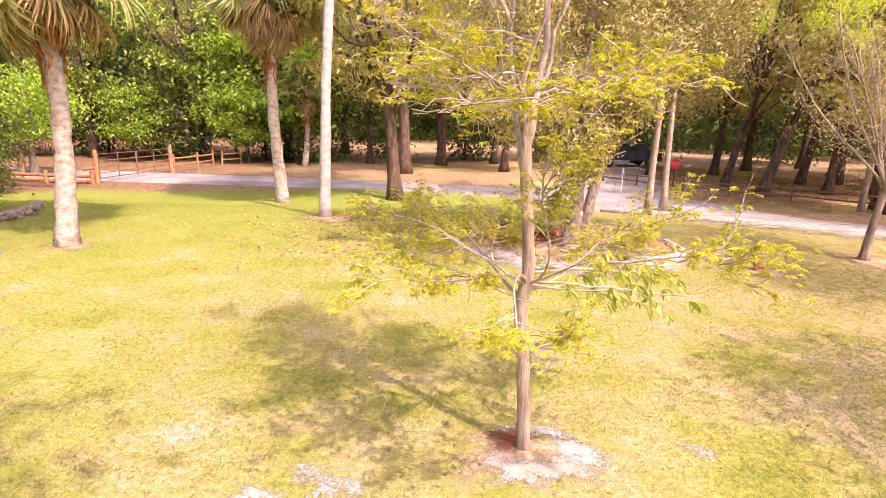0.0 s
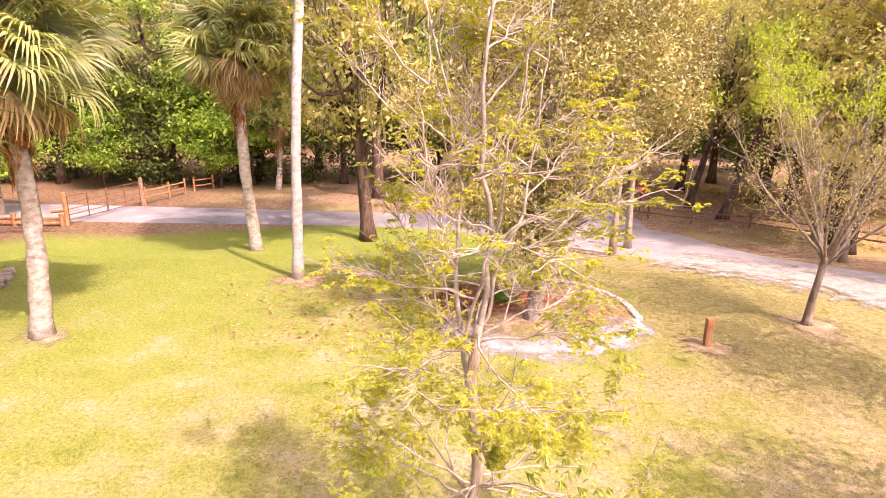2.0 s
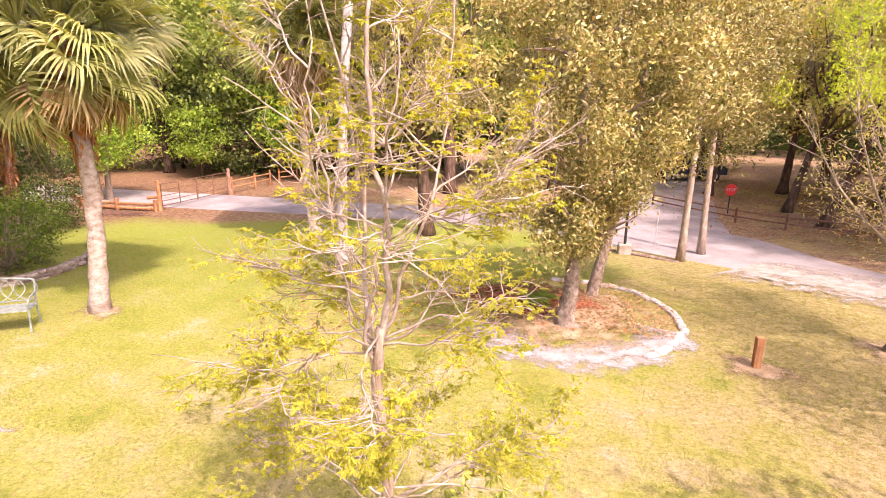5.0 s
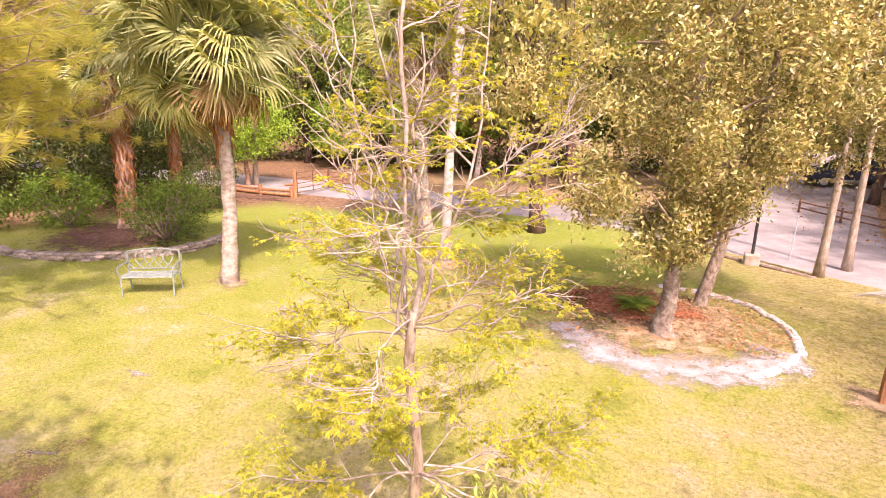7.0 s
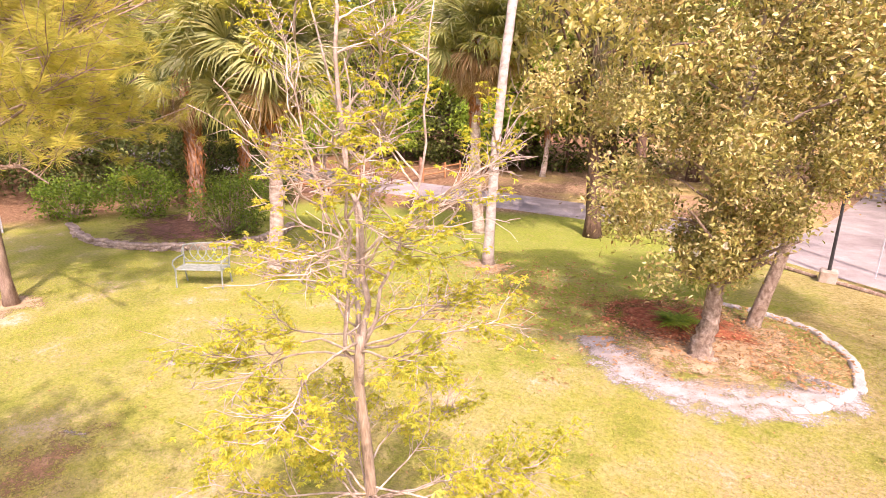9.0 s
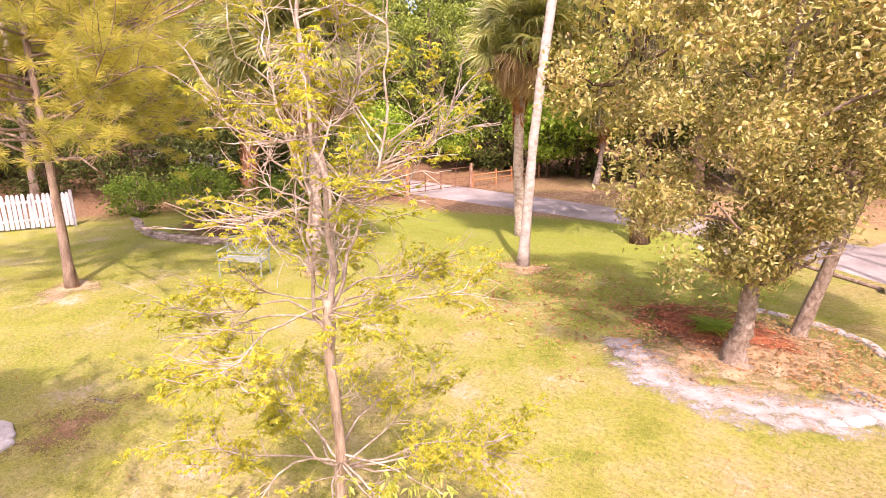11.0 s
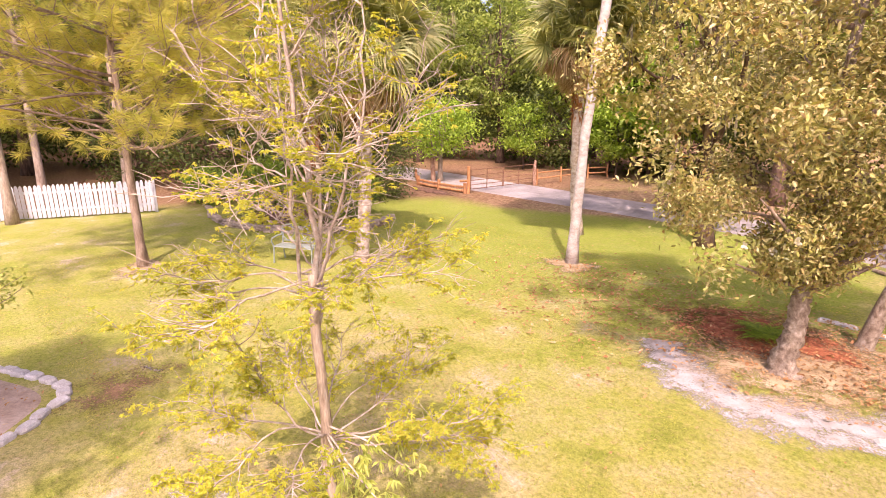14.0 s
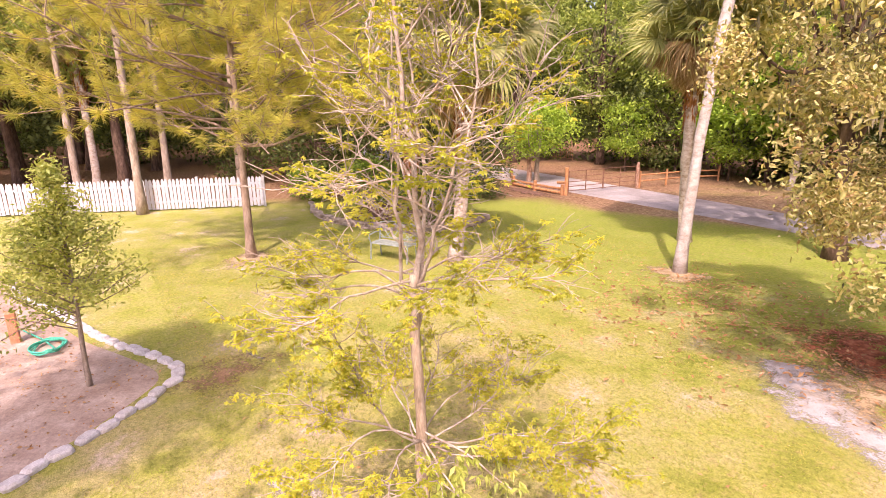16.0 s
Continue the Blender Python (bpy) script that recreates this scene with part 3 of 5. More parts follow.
def palm(seed, base, top, label, size=1.0, radius=0.16, live=30, dead=10, boots=0.6, bow=0.15, name="cabbage_palm", bark=None, low=-40, skirt=(-42, -78)):
    """A fan palm from base to top (place of the bud)."""
    rng = np.random.default_rng(seed)
    base = np.asarray(base, float)
    t = thing(name, base, label, "palm tree", "palms")
    h = np.asarray(top, float) - base
    n = 22
    path = []
    for i in range(n + 1):
        s = i / n
        sway = bow * math.sin(math.pi * s)
        path.append(h * s + np.array((sway * 0.7, sway, 0)) + rng.normal(0, 0.006, 3))
    path[0][2] = -0.06
    rad = [radius * (1.28 - 0.9 * min(1, 3.2 * i / n) * 0.31 + 0.05 * math.sin(2.4 * i)) * (1.18 if i == 0 else 1) for i in range(n + 1)]
    part("trunk", Geo().tube(path, rad, 12, wobble=0.07, rng=rng), bark or M_PALM, t, "ringed pale palm trunk", True)
    path = np.array(path)
    if boots:
        g = Geo()
        for i in range(int(240 + 420 * (1 - boots))):
            s = rng.uniform(boots, 0.99)
            p, d = along(path, s)
            a = rng.uniform(0, 6.28)
            out = np.array((math.cos(a), math.sin(a), 0))
            q = p + out * radius * 0.95
            g.leaves([q], [out * rng.uniform(0.3, 0.7) + np.array((0, 0, rng.choice((1.0, -1.0, 1.0))))], [out], rng.uniform(0.14, 0.36), rng.uniform(0.03, 0.085), 0.3)
        for i in range(70):
            s = rng.uniform(max(boots - 0.02, 0.3), 0.8)
            p, d = along(path, s)
            a = rng.normal(3.6, 0.5)
            out = np.array((math.cos(a), math.sin(a), 0))
            g.leaves([p + out * radius * 0.95], [out * 0.12 + np.array((0, 0, -1.0))], [out], rng.uniform(0.25, 0.6), rng.uniform(0.02, 0.05), 0.3)
        part("leaf_base_sheath", g, M_BOOT, t, "split brown leaf bases")
    k = 0
    for i in range(live):
        s = (i + 0.5) / live
        el = 86 - (86 - low) * s + rng.normal(0, 15)
        az = i * 137.5 + rng.uniform(-12, 12)
        m = Matrix.Translation(path[-1] + np.array((0, 0, 0.12 - 0.3 * s))) @ Euler((0, 0, radians(az))).to_matrix().to_4x4() @ Euler((rng.normal(0, 0.75), -radians(el), 0)).to_matrix().to_4x4()
        z = size * rng.uniform(0.88, 1.12)
        part("frond", FRONDS[rng.integers(6)], None, t, m=m @ Matrix.Diagonal((z, z, z, 1)))
    for i in range(dead):
        el = rng.uniform(min(skirt), max(skirt))
        m = Matrix.Translation(path[-1] + np.array((0, 0, -0.22 - rng.uniform(0, 0.25)))) @ Euler((0, 0, radians(i * 360 / dead + rng.uniform(-18, 18)))).to_matrix().to_4x4() @ Euler((rng.normal(0, 0.4), -radians(el), 0)).to_matrix().to_4x4()
        z = size * rng.uniform(0.8, 1.05)
        part("dead_frond", DEAD_FRONDS[rng.integers(4)], None, t, "dry straw-coloured hanging fan leaf" if i == 0 else "", m=m @ Matrix.Diagonal((z, z, z, 1)))
    return t


def crown_points(rng, clumps, per, spread, box):
    """Places of leaves in clumps spread over an ellipsoid, more of them near its outside."""
    c = rng.normal(0, 1, (clumps, 3))
    c /= np.linalg.norm(c, axis=1, keepdims=True)
    c *= rng.uniform(0.35, 1.0, (clumps, 1)) ** 0.5
    c = c * np.array(box)
    size = rng.uniform(0.6, 1.3, (clumps, 1))
    pts = np.repeat(c, per, 0) + rng.normal(0, 1, (clumps * per, 3)) * np.repeat(size, per, 0) * np.array(spread)
    return pts, c


def wood_tree_meshes(seed, height, box, low, leaf, clumps, per, leaf_mat, bark, trunk_r, lean=(0, 0), moss=0):
    """Trunk with limbs, crown and hanging moss, as meshes to share."""
    rng = np.random.default_rng(seed)
    mid = np.array((lean[0] * height * 0.6, lean[1] * height * 0.6, low + box[2]))
    pts, cl = crown_points(rng, clumps, per, (0.55, 0.55, 0.22), box)
    tr = Geo()
    stem = smooth_line([(0, 0, -0.1), (lean[0] * height * 0.2, lean[1] * height * 0.2, height * 0.22), (lean[0] * height * 0.5, lean[1] * height * 0.5, height * 0.5), (mid[0], mid[1], height * 0.85)], 12)
    stem = stem + rng.normal(0, 0.04, stem.shape) * np.linspace(0, 1, 12)[:, None]
    rad = np.linspace(1, 0.25, 12) * trunk_r
    rad[0] *= 1.45
    tr.tube(stem, rad, 9, wobble=0.08, rng=rng)
    limbs = []
    for c in cl[:: max(1, len(cl) // 12)]:
        s = rng.uniform(0.3, 0.8)
        p, _ = along(stem, s)
        end = mid + c * 0.9
        mids = (p + end) / 2 + rng.normal(0, 0.3, 3) + np.array((0, 0, -0.2))
        limbs.append(Geo().tube(smooth_line([p, mids, end], 7), np.linspace(0.42, 0.08, 7) * trunk_r * (1.1 - s * 0.5), 5).mesh("limb", bark, True))
    cr = scatter_leaves(Geo(), rng, pts + mid, 0.05, leaf, leaf * 0.6, 0.6, 0.25)
    out = {"trunk": tr.mesh("trunk", bark, True), "crown": cr.mesh("crown", leaf_mat), "limb": limbs}
    if moss:
        g = Geo()
        for _ in range(moss):
            c = cl[rng.integers(len(cl))] * rng.uniform(0.5, 1.02) + mid
            long = rng.uniform(0.4, 1.3)
            for _ in range(16):
                p = c + rng.normal(0, 1, 3) * np.array((0.13, 0.13, 0.2))
                g.leaves([p], [(rng.normal(0, 0.12), rng.normal(0, 0.12), -1)], [(rng.normal(), rng.normal(), 0)], long * rng.uniform(0.3, 1.0), rng.uniform(0.04, 0.10), 0.4)
        out["moss"] = g.mesh("moss", M_MOSS)
    return out


def plant(name, meshes, loc, label, category, turn=0.0, scale=1.0, group="", labels=None):
    t = thing(name, loc, label, category, group, turn)
    for k, some in meshes.items():
        for me in some if isinstance(some, list) else [some]:
            part(k, me, None, t, (labels or {}).get(k, ""), m=Matrix.Scale(scale, 4))
    return t


def needle_tuft(rng, g, p, way, n, length):
    d = unit(way) * 0.7 + rng.normal(0, 1.0, (n, 3))
    root = p + unit(way) * rng.uniform(-0.12, 0.03, (n, 1))
    g.leaves(root, d, rng.normal(0, 1, (n, 3)), length * rng.uniform(0.5, 1.1, n), 0.36 / (n + 10), 0.1, droop=0.08)


def pine_meshes(seed, height, first, reach, trunk_r, tufts=5, bend=0.0, levels=26, bark=None, needles=110):
    rng = np.random.default_rng(seed)
    stem = smooth_line([(0, 0, -0.08), (bend * 0.3, bend * 0.2, height * 0.35), (bend, bend * 0.4, height * 0.7), (bend * 0.8, 0, height)], 18)
    tr = Geo()
    rad = np.linspace(1, 0.22, 18) * trunk_r
    rad[0] *= 1.5
    rad[1] *= 1.12
    tr.tube(stem, rad, 9, wobble=0.10, rng=rng)
    lg, ng, boughs = Geo(), Geo(), []
    for i in range(levels):
        s = first + (0.985 - first) * (i + rng.uniform(0, 0.8)) / levels
        p, _ = along(stem, s)
        q = (s - first) / (1 - first)
        for _ in range(rng.integers(1, 4)):
            a = rng.uniform(0, 6.28)
            ln = reach * (1.05 - 0.75 * q) * rng.uniform(0.6, 1.1)
            path = bough(rng, p, (math.cos(a), math.sin(a), rng.uniform(0.0, 0.35) - 0.12 * q), ln, 6, 0.24, 0.2)
            boughs.append(Geo().tube(path, np.linspace(0.030, 0.009, 7) * (1.25 - 0.6 * q), 5).mesh("limb", M_BARK, True))
            for _ in range(tufts + 2):
                u = rng.uniform(0.14, 1.0)
                b, d = along(path, u)
                tw = bough(rng, b, d + rng.normal(0, 0.6, 3) + np.array((0, 0, 0.2)), ln * 0.28, 3, 0.3, 0.3)
                lg.tube(tw, [0.011, 0.008, 0.007, 0.006], 4, False)
                for w in (1.0, 0.62):
                    c, cd = along(tw, w)
                    needle_tuft(rng, ng, c, cd + np.array((0, 0, 0.3)), needles, 0.27)
    return {"trunk": tr.mesh("trunk", bark or M_BARK_PINE, True), "twig_tangle": lg.mesh("twig_tangle", M_BARK), "limb": boughs, "needles": ng.mesh("needles", L_PINE)}


def palmate(rng, g, p, way, size=1.0, leaflets=9):
    """A compound leaf: a short stalk and oval leaflets fanned round its end."""
    way = unit(way)
    side = unit(np.cross(way, (rng.normal(0, 0.2), rng.normal(0, 0.2), 1)))
    nor = np.cross(side, way)
    stem = p + way * 0.04 * size
    a = np.radians(np.linspace(-105, 105, leaflets))
    d = np.cos(a)[:, None] * way + np.sin(a)[:, None] * side + rng.normal(0, 0.2, (leaflets, 3))
    d[:, 2] -= 0.2
    g.blades(np.repeat([stem], leaflets, 0), d, np.repeat([nor], leaflets, 0) + rng.normal(0, 0.25, (leaflets, 3)), size * 0.078 * rng.uniform(0.7, 1.2, leaflets), size * 0.026 * rng.uniform(0.8, 1.2, leaflets), 0.2, droop=0.15)


def young_tree():
    """The small tree that the camera rises beside: pale crooked stems in tiers, sprays of yellow-green leaflets at their ends."""
    rng = np.random.default_rng(21)
    base = np.array((0.92, 4.18, 0.0))
    t = thing("young_tree", base, "young tree with pale crooked branches and sparse yellow-green leaves", "tree")
    stem = smooth_line([(0.0, 0, -0.05), (-0.02, -0.01, 0.35), (-0.05, -0.02, 0.75), (-0.09, -0.02, 1.15), (-0.05, -0.03, 1.42), (-0.09, -0.03, 1.9), (-0.12, -0.04, 2.3), (-0.08, -0.05, 2.72)], 22)
    rad = np.interp(np.linspace(0, 1, 22), [0, 0.05, 0.25, 0.5, 0.6, 1], [0.078, 0.055, 0.048, 0.05, 0.043, 0.037])
    part("trunk", Geo().tube(stem, rad, 11, wobble=0.08, rng=rng), M_BARK_YOUNG, t, "furrowed brown trunk", True)
    leaders = []
    for pts, r in (
        ([(-0.12, -0.04, 2.25), (-0.06, -0.03, 2.8), (-0.02, -0.06, 3.4), (-0.10, -0.12, 4.1), (-0.06, -0.16, 4.9), (-0.08, -0.1, 5.6)], 0.035),
        ([(-0.10, -0.03, 2.05), (-0.20, 0.06, 2.5), (-0.26, 0.12, 3.1), (-0.24, 0.10, 3.7), (-0.34, 0.06, 4.3), (-0.52, 0.02, 5.0)], 0.028),
        ([(-0.11, -0.04, 2.2), (-0.16, -0.12, 2.7), (-0.04, -0.22, 3.3), (0.06, -0.26, 3.9), (0.16, -0.34, 4.6)], 0.022),
        ([(-0.08, -0.05, 2.6), (0.04, 0.06, 3.0), (0.22, 0.16, 3.6), (0.30, 0.22, 4.3), (0.40, 0.24, 5.0)], 0.020),
        ([(-0.26, 0.12, 3.1), (-0.44, 0.0, 3.6), (-0.50, -0.1, 4.2), (-0.44, -0.16, 4.8)], 0.016),
    ):
        path = smooth_line(pts, 16) + rng.normal(0, 0.02, (16, 3))
        path[0] = pts[0]
        leaders.append(path)
        part("stem", Geo().tube(path, np.linspace(r * 0.82, r * 0.22, 16), 7), M_TWIG, t, "pale upright stem", True)
    starts = []
    for i in range(12):
        starts.append((along(stem, 0.46 + 0.035 * rng.random())[0] if i < 7 else along(stem, 0.53)[0], i * 360 / 12 + rng.uniform(-16, 16), rng.uniform(1.05, 1.4) + (0.25 if i in (0, 1, 10, 11) else 0), rng.uniform(0.3, 0.7), 0.0100))
    for i in range(10):
        starts.append((along(stem, 0.93 + 0.06 * rng.random())[0], i * 36 + rng.uniform(-14, 14), rng.uniform(0.95, 1.55), rng.uniform(0.08, 0.4), 0.0100))
    for k, path in enumerate(leaders):
        for i in range(8 if k == 0 else 6):
            s = rng.uniform(0.18, 0.95)
            starts.append((along(path, s)[0], rng.uniform(0, 360), rng.uniform(0.6, 1.25) * (1.15 - 0.55 * s), rng.uniform(0.3, 1.0), 0.0085))
    fol = Geo()
    tw = Geo()
    for p, az, ln, up, r in starts:
        a = radians(az)
        path = bough(rng, p, (math.cos(a), math.sin(a), up), ln, 10, 0.5 if p[2] < 1.8 else 0.6, -0.25 if p[2] < 1.8 else 0.05)
        path[:, 2] = np.maximum(path[:, 2], p[2] - 0.05)
        g = Geo().tube(path, np.linspace(r, r * 0.35, 11), 6)
        for _ in range(int(7 + ln * 8)):
            s = rng.uniform(0.4, 1.0)
            b, d = along(path, s)
            side = unit(np.cross(d, (0, 0, 1))) * rng.choice((-1, 1))
            twig = bough(rng, b, d * 0.7 + side * rng.uniform(0.4, 1.0) + np.array((0, 0, rng.uniform(-0.1, 0.35))), rng.uniform(0.20, 0.5), 4, 0.4, 0.1)
            g.tube(twig, np.linspace(0.0042, 0.002, 5), 4, False)
            for _ in range(2):
                b2, d2 = along(twig, rng.uniform(0.3, 0.95))
                fine = bough(rng, b2, d2 + rng.normal(0, 0.7, 3), rng.uniform(0.08, 0.22), 3, 0.4)
                g.tube(fine, np.linspace(0.0028, 0.0015, 4), 3, False)
                if rng.random() < (0.42 if b[2] < 2.0 else 0.4 if b[2] < 2.9 else 0.26):
                    for w in (0.6, 1.0):
                        c, cd = along(fine, w)
                        palmate(rng, fol, c, cd * np.array((1, 1, 0.4)) + rng.normal(0, 0.5, 3) * np.array((1, 1, 0.2)), rng.uniform(0.3, 0.5))
            if rng.random() < (0.72 if b[2] < 2.0 else 0.55 if b[2] < 2.9 else 0.28):
                for u in np.linspace(0.45, 1.0, rng.integers(3, 6)):
                    c, cd = along(twig, u)
                    for _ in range(5):
                        out = cd * 0.6 + rng.normal(0, 0.8, 3)
                        out[2] *= 0.2
                        palmate(rng, fol, c + rng.normal(0, 0.035, 3) * np.array((1, 1, 0.5)), out, rng.uniform(0.3, 0.5))
        part("branch", g, M_TWIG, t, smooth=True)
    # low side branches with long hanging leaves
    hang = Geo()
    for az, ln, z in ((-8, 1.15, 1.36), (14, 0.95, 1.42), (-30, 0.8, 1.33)):
        a = radians(az)
        path = bough(rng, (-0.06, -0.03, z), (math.cos(a), math.sin(a), 0.02), ln, 8, 0.25, -0.05)
        g = Geo().tube(path, np.linspace(0.010, 0.004, 9), 6)
        for u in np.linspace(0.45, 1.0, 9):
            p, d = along(path, u)
            for _ in range(2):
                q = p + rng.normal(0, 0.07, 3)
                n = 5
                w = d * 0.5 + rng.normal(0, 0.6, (n, 3))
                w[:, 2] = -rng.uniform(0.2, 0.9, n)
                hang.leaves(np.repeat([q], n, 0), w, rng.normal(0, 1, (n, 3)), rng.uniform(0.05, 0.10, n), rng.uniform(0.022, 0.036, n), 0.2, droop=0.25)
        part("branch", g, M_TWIG, t, smooth=True)
    part("fresh_foliage", hang, L_SAPLING, t, "long hanging green leaves")
    part("foliage", fol, L_YOUNG, t, "sparse yellow-green compound leaves")
    return t


young_tree()

palm(1, (-7.1, 9.6, 0.0), (-7.3, 9.82, 5.35), "cabbage palm with a rough pale trunk on the lawn", 1.48, 0.15, 88, 13, boots=0.6, low=-34, skirt=(-25, -75))
palm(2, (-5.85, 17.2, ground_z(-5.85, 17.2)), (-6.05, 17.3, 5.95), "cabbage palm with a skirt of dead fans beside the drive", 1.42, 0.16, 66, 56, bow=-0.12, low=-8, skirt=(-5, -85))
palm(3, (-14.0, 11.9, 0.0), (-14.1, 12.0, 5.0), "cabbage palm shaggy with old leaf bases in the bed", 1.35, 0.22, 56, 26, boots=0.06, low=-22, skirt=(-38, -88), bark=M_BARK_PINE)
palm(4, (-15.3, 14.8, 0.0), (-15.2, 14.7, 4.9), "cabbage palm standing behind the bushes of the bed", 1.28, 0.15, 40, 36, boots=0.2, low=-22, skirt=(-38, -88), bark=M_BARK_PINE)
palm(6, (-3.4, 13.5, ground_z(-3.4, 13.5)), (-3.05, 14.3, 8.7), "tall thin palm with a pale leaning trunk", 1.25, 0.115, 30, 6, boots=0, bow=-0.12, bark=M_PALM_PALE)

# magnolia with two trunks in the ring bed
def magnolia():
    rng = np.random.default_rng(31)
    base = np.array((2.25, 11.0, 0.05))
    t = thing("magnolia_tree", base, "dense magnolia with glossy olive leaves and pale blossoms", "tree")
    for pts, r in (
        ([(0, 0, -0.1), (-0.02, 0, 0.25), (0.05, 0.02, 0.7), (0.04, 0.02, 1.1), (0.12, 0.04, 1.7), (0.05, 0.1, 2.8), (0.1, 0.2, 5.2), (0.15, 0.2, 8.0)], 0.185),
    ):
        path = smooth_line(pts, 54)
        rad = np.interp(np.linspace(0, 1, 54), [0, 0.08, 0.2, 1], [1.6, 1.0, 0.85, 0.2]) * r
        part("trunk", Geo().tube(path, rad, 12, wobble=0.24, rng=rng), M_KNOT, t, "knotted grey trunk", True)
    for i in range(20):
        s = rng.uniform(0.46, 0.92)
        p, _ = along(path, s)
        a = rng.uniform(0, 6.28)
        part("limb", Geo().tube(bough(rng, p, (math.cos(a), math.sin(a), 0.55), rng.uniform(0.9, 1.7), 6, 0.3), np.linspace(0.05, 0.012, 7), 5), M_BARK, t, smooth=True)
    cl = []
    for i in range(1450):
        z = 1.5 + 6.7 * rng.uniform(0, 1) ** 0.9
        q = (z - 1.6) / 6.6
        a = rng.uniform(0, 6.28)
        rmax = float(np.interp(z, [1.5, 2.0, 2.35, 2.7, 3.2, 4.5, 6.0, 7.4, 8.3], [0.45, 0.85, 1.05, 1.9, 2.45, 2.65, 2.45, 1.7, 0.4])) * (1 + 0.12 * math.sin(3 * z))
        rmax *= 1 + 0.42 * max(0.0, math.cos(a + 1.95)) ** 2 * max(0.0, min(1.0, (5.5 - z) / 1.5))
        rmax *= 1 - 0.45 * max(0.0, math.cos(a + 0.69)) * max(0.0, min(1.0, (4.2 - z) / 1.2))
        r = rmax * math.sqrt(rng.uniform(0.3, 1.0)) if i % 5 else rmax * 0.45 * rng.uniform(0, 1)
        cl.append((0.05 + r * math.cos(a), 0.15 + r * math.sin(a), z))
    for i in range(26):
        cl.append((rng.normal(0.05, 0.22), rng.normal(0, 0.2), rng.uniform(1.25, 1.9)))
    for i in range(130):
        cl.append((rng.normal(0.1, 0.6), rng.normal(-0.1, 0.6), rng.uniform(1.9, 4.6)))
    for i in range(34):
        a = rng.normal(3.7, 0.6)
        r = rng.uniform(1.3, 2.5)
        cl.append((r * math.cos(a), 0.15 + r * math.sin(a), rng.uniform(1.75, 2.9)))
    cl = np.array(cl)
    hub = cl[rng.integers(0, len(cl), 140)]
    pick = hub[np.argmin(((cl[:, None, :] - hub[None]) ** 2).sum(2), 1)]
    cl = cl + (pick - cl) * rng.uniform(0.5, 0.88, (len(cl), 1))
    fol = Geo()
    per = 45
    c = np.repeat(cl, per, 0)
    c = c + rng.normal(0, 0.15, c.shape)
    d = rng.normal(0, 1, (len(c), 3)) + np.array((0, 0, 0.3))
    fol.blades(c, d, rng.normal(0, 1, (len(c), 3)) + np.array((0, 0, 0.8)), rng.uniform(0.053, 0.10, len(c)), rng.uniform(0.025, 0.044, len(c)), 0.15, droop=0.12)
    part("crown", fol, L_MAG, t, "glossy olive-green leaves")
    for i in range(30):
        k = cl[rng.integers(60, 1400)]
        out = unit((k[0], k[1], 0.2))
        fl = Geo()
        dd = rng.normal(0, 0.7, (9, 3)) + out
        fl.leaves(np.zeros((9, 3)), dd, rng.normal(0, 1, (9, 3)), 0.085, 0.06, 0.2)
        part("blossom", fl, L_FLOWER, t, "pale blossom" if i == 0 else "", m=Matrix.Translation(k + out * 0.28))
    return t


magnolia()


def magnolia_second():
    rng = np.random.default_rng(33)
    base = np.array((2.8, 13.0, 0.0))
    t = thing("magnolia_tree", base, "slender magnolia with a leaning trunk behind the larger one", "tree")
    path = smooth_line([(0, 0, -0.1), (0.1, 0, 0.5), (0.35, 0.05, 1.8), (0.6, 0.2, 3.2), (0.8, 0.3, 6.5)], 14)
    rad = np.interp(np.linspace(0, 1, 14), [0, 0.08, 1], [0.23, 0.145, 0.05])
    part("trunk", Geo().tube(path, rad, 11, wobble=0.12, rng=rng), M_KNOT, t, "leaning grey trunk", True)
    cl = crown_points(rng, 640, 1, (0.1, 0.1, 0.1), (2.2, 1.9, 2.2))[0] + np.array((1.35, 0.5, 4.9))
    fol = Geo()
    c = np.repeat(cl, 44, 0)
    c = c + rng.normal(0, 0.13, c.shape)
    d = rng.normal(0, 1, (len(c), 3)) + np.array((0, 0, 0.3))
    fol.blades(c, d, rng.normal(0, 1, (len(c), 3)) + np.array((0, 0, 0.8)), rng.uniform(0.053, 0.10, len(c)), rng.uniform(0.025, 0.044, len(c)), 0.15, droop=0.12)
    part("crown", fol, L_MAG, t)
    for i in range(8):
        p, _ = along(path, rng.uniform(0.55, 0.9))
        a = rng.uniform(0, 6.28)
        part("limb", Geo().tube(bough(rng, p, (math.cos(a), math.sin(a), 0.6), 1.2, 5, 0.3), np.linspace(0.04, 0.012, 6), 5), M_BARK, t, smooth=True)


magnolia_second()


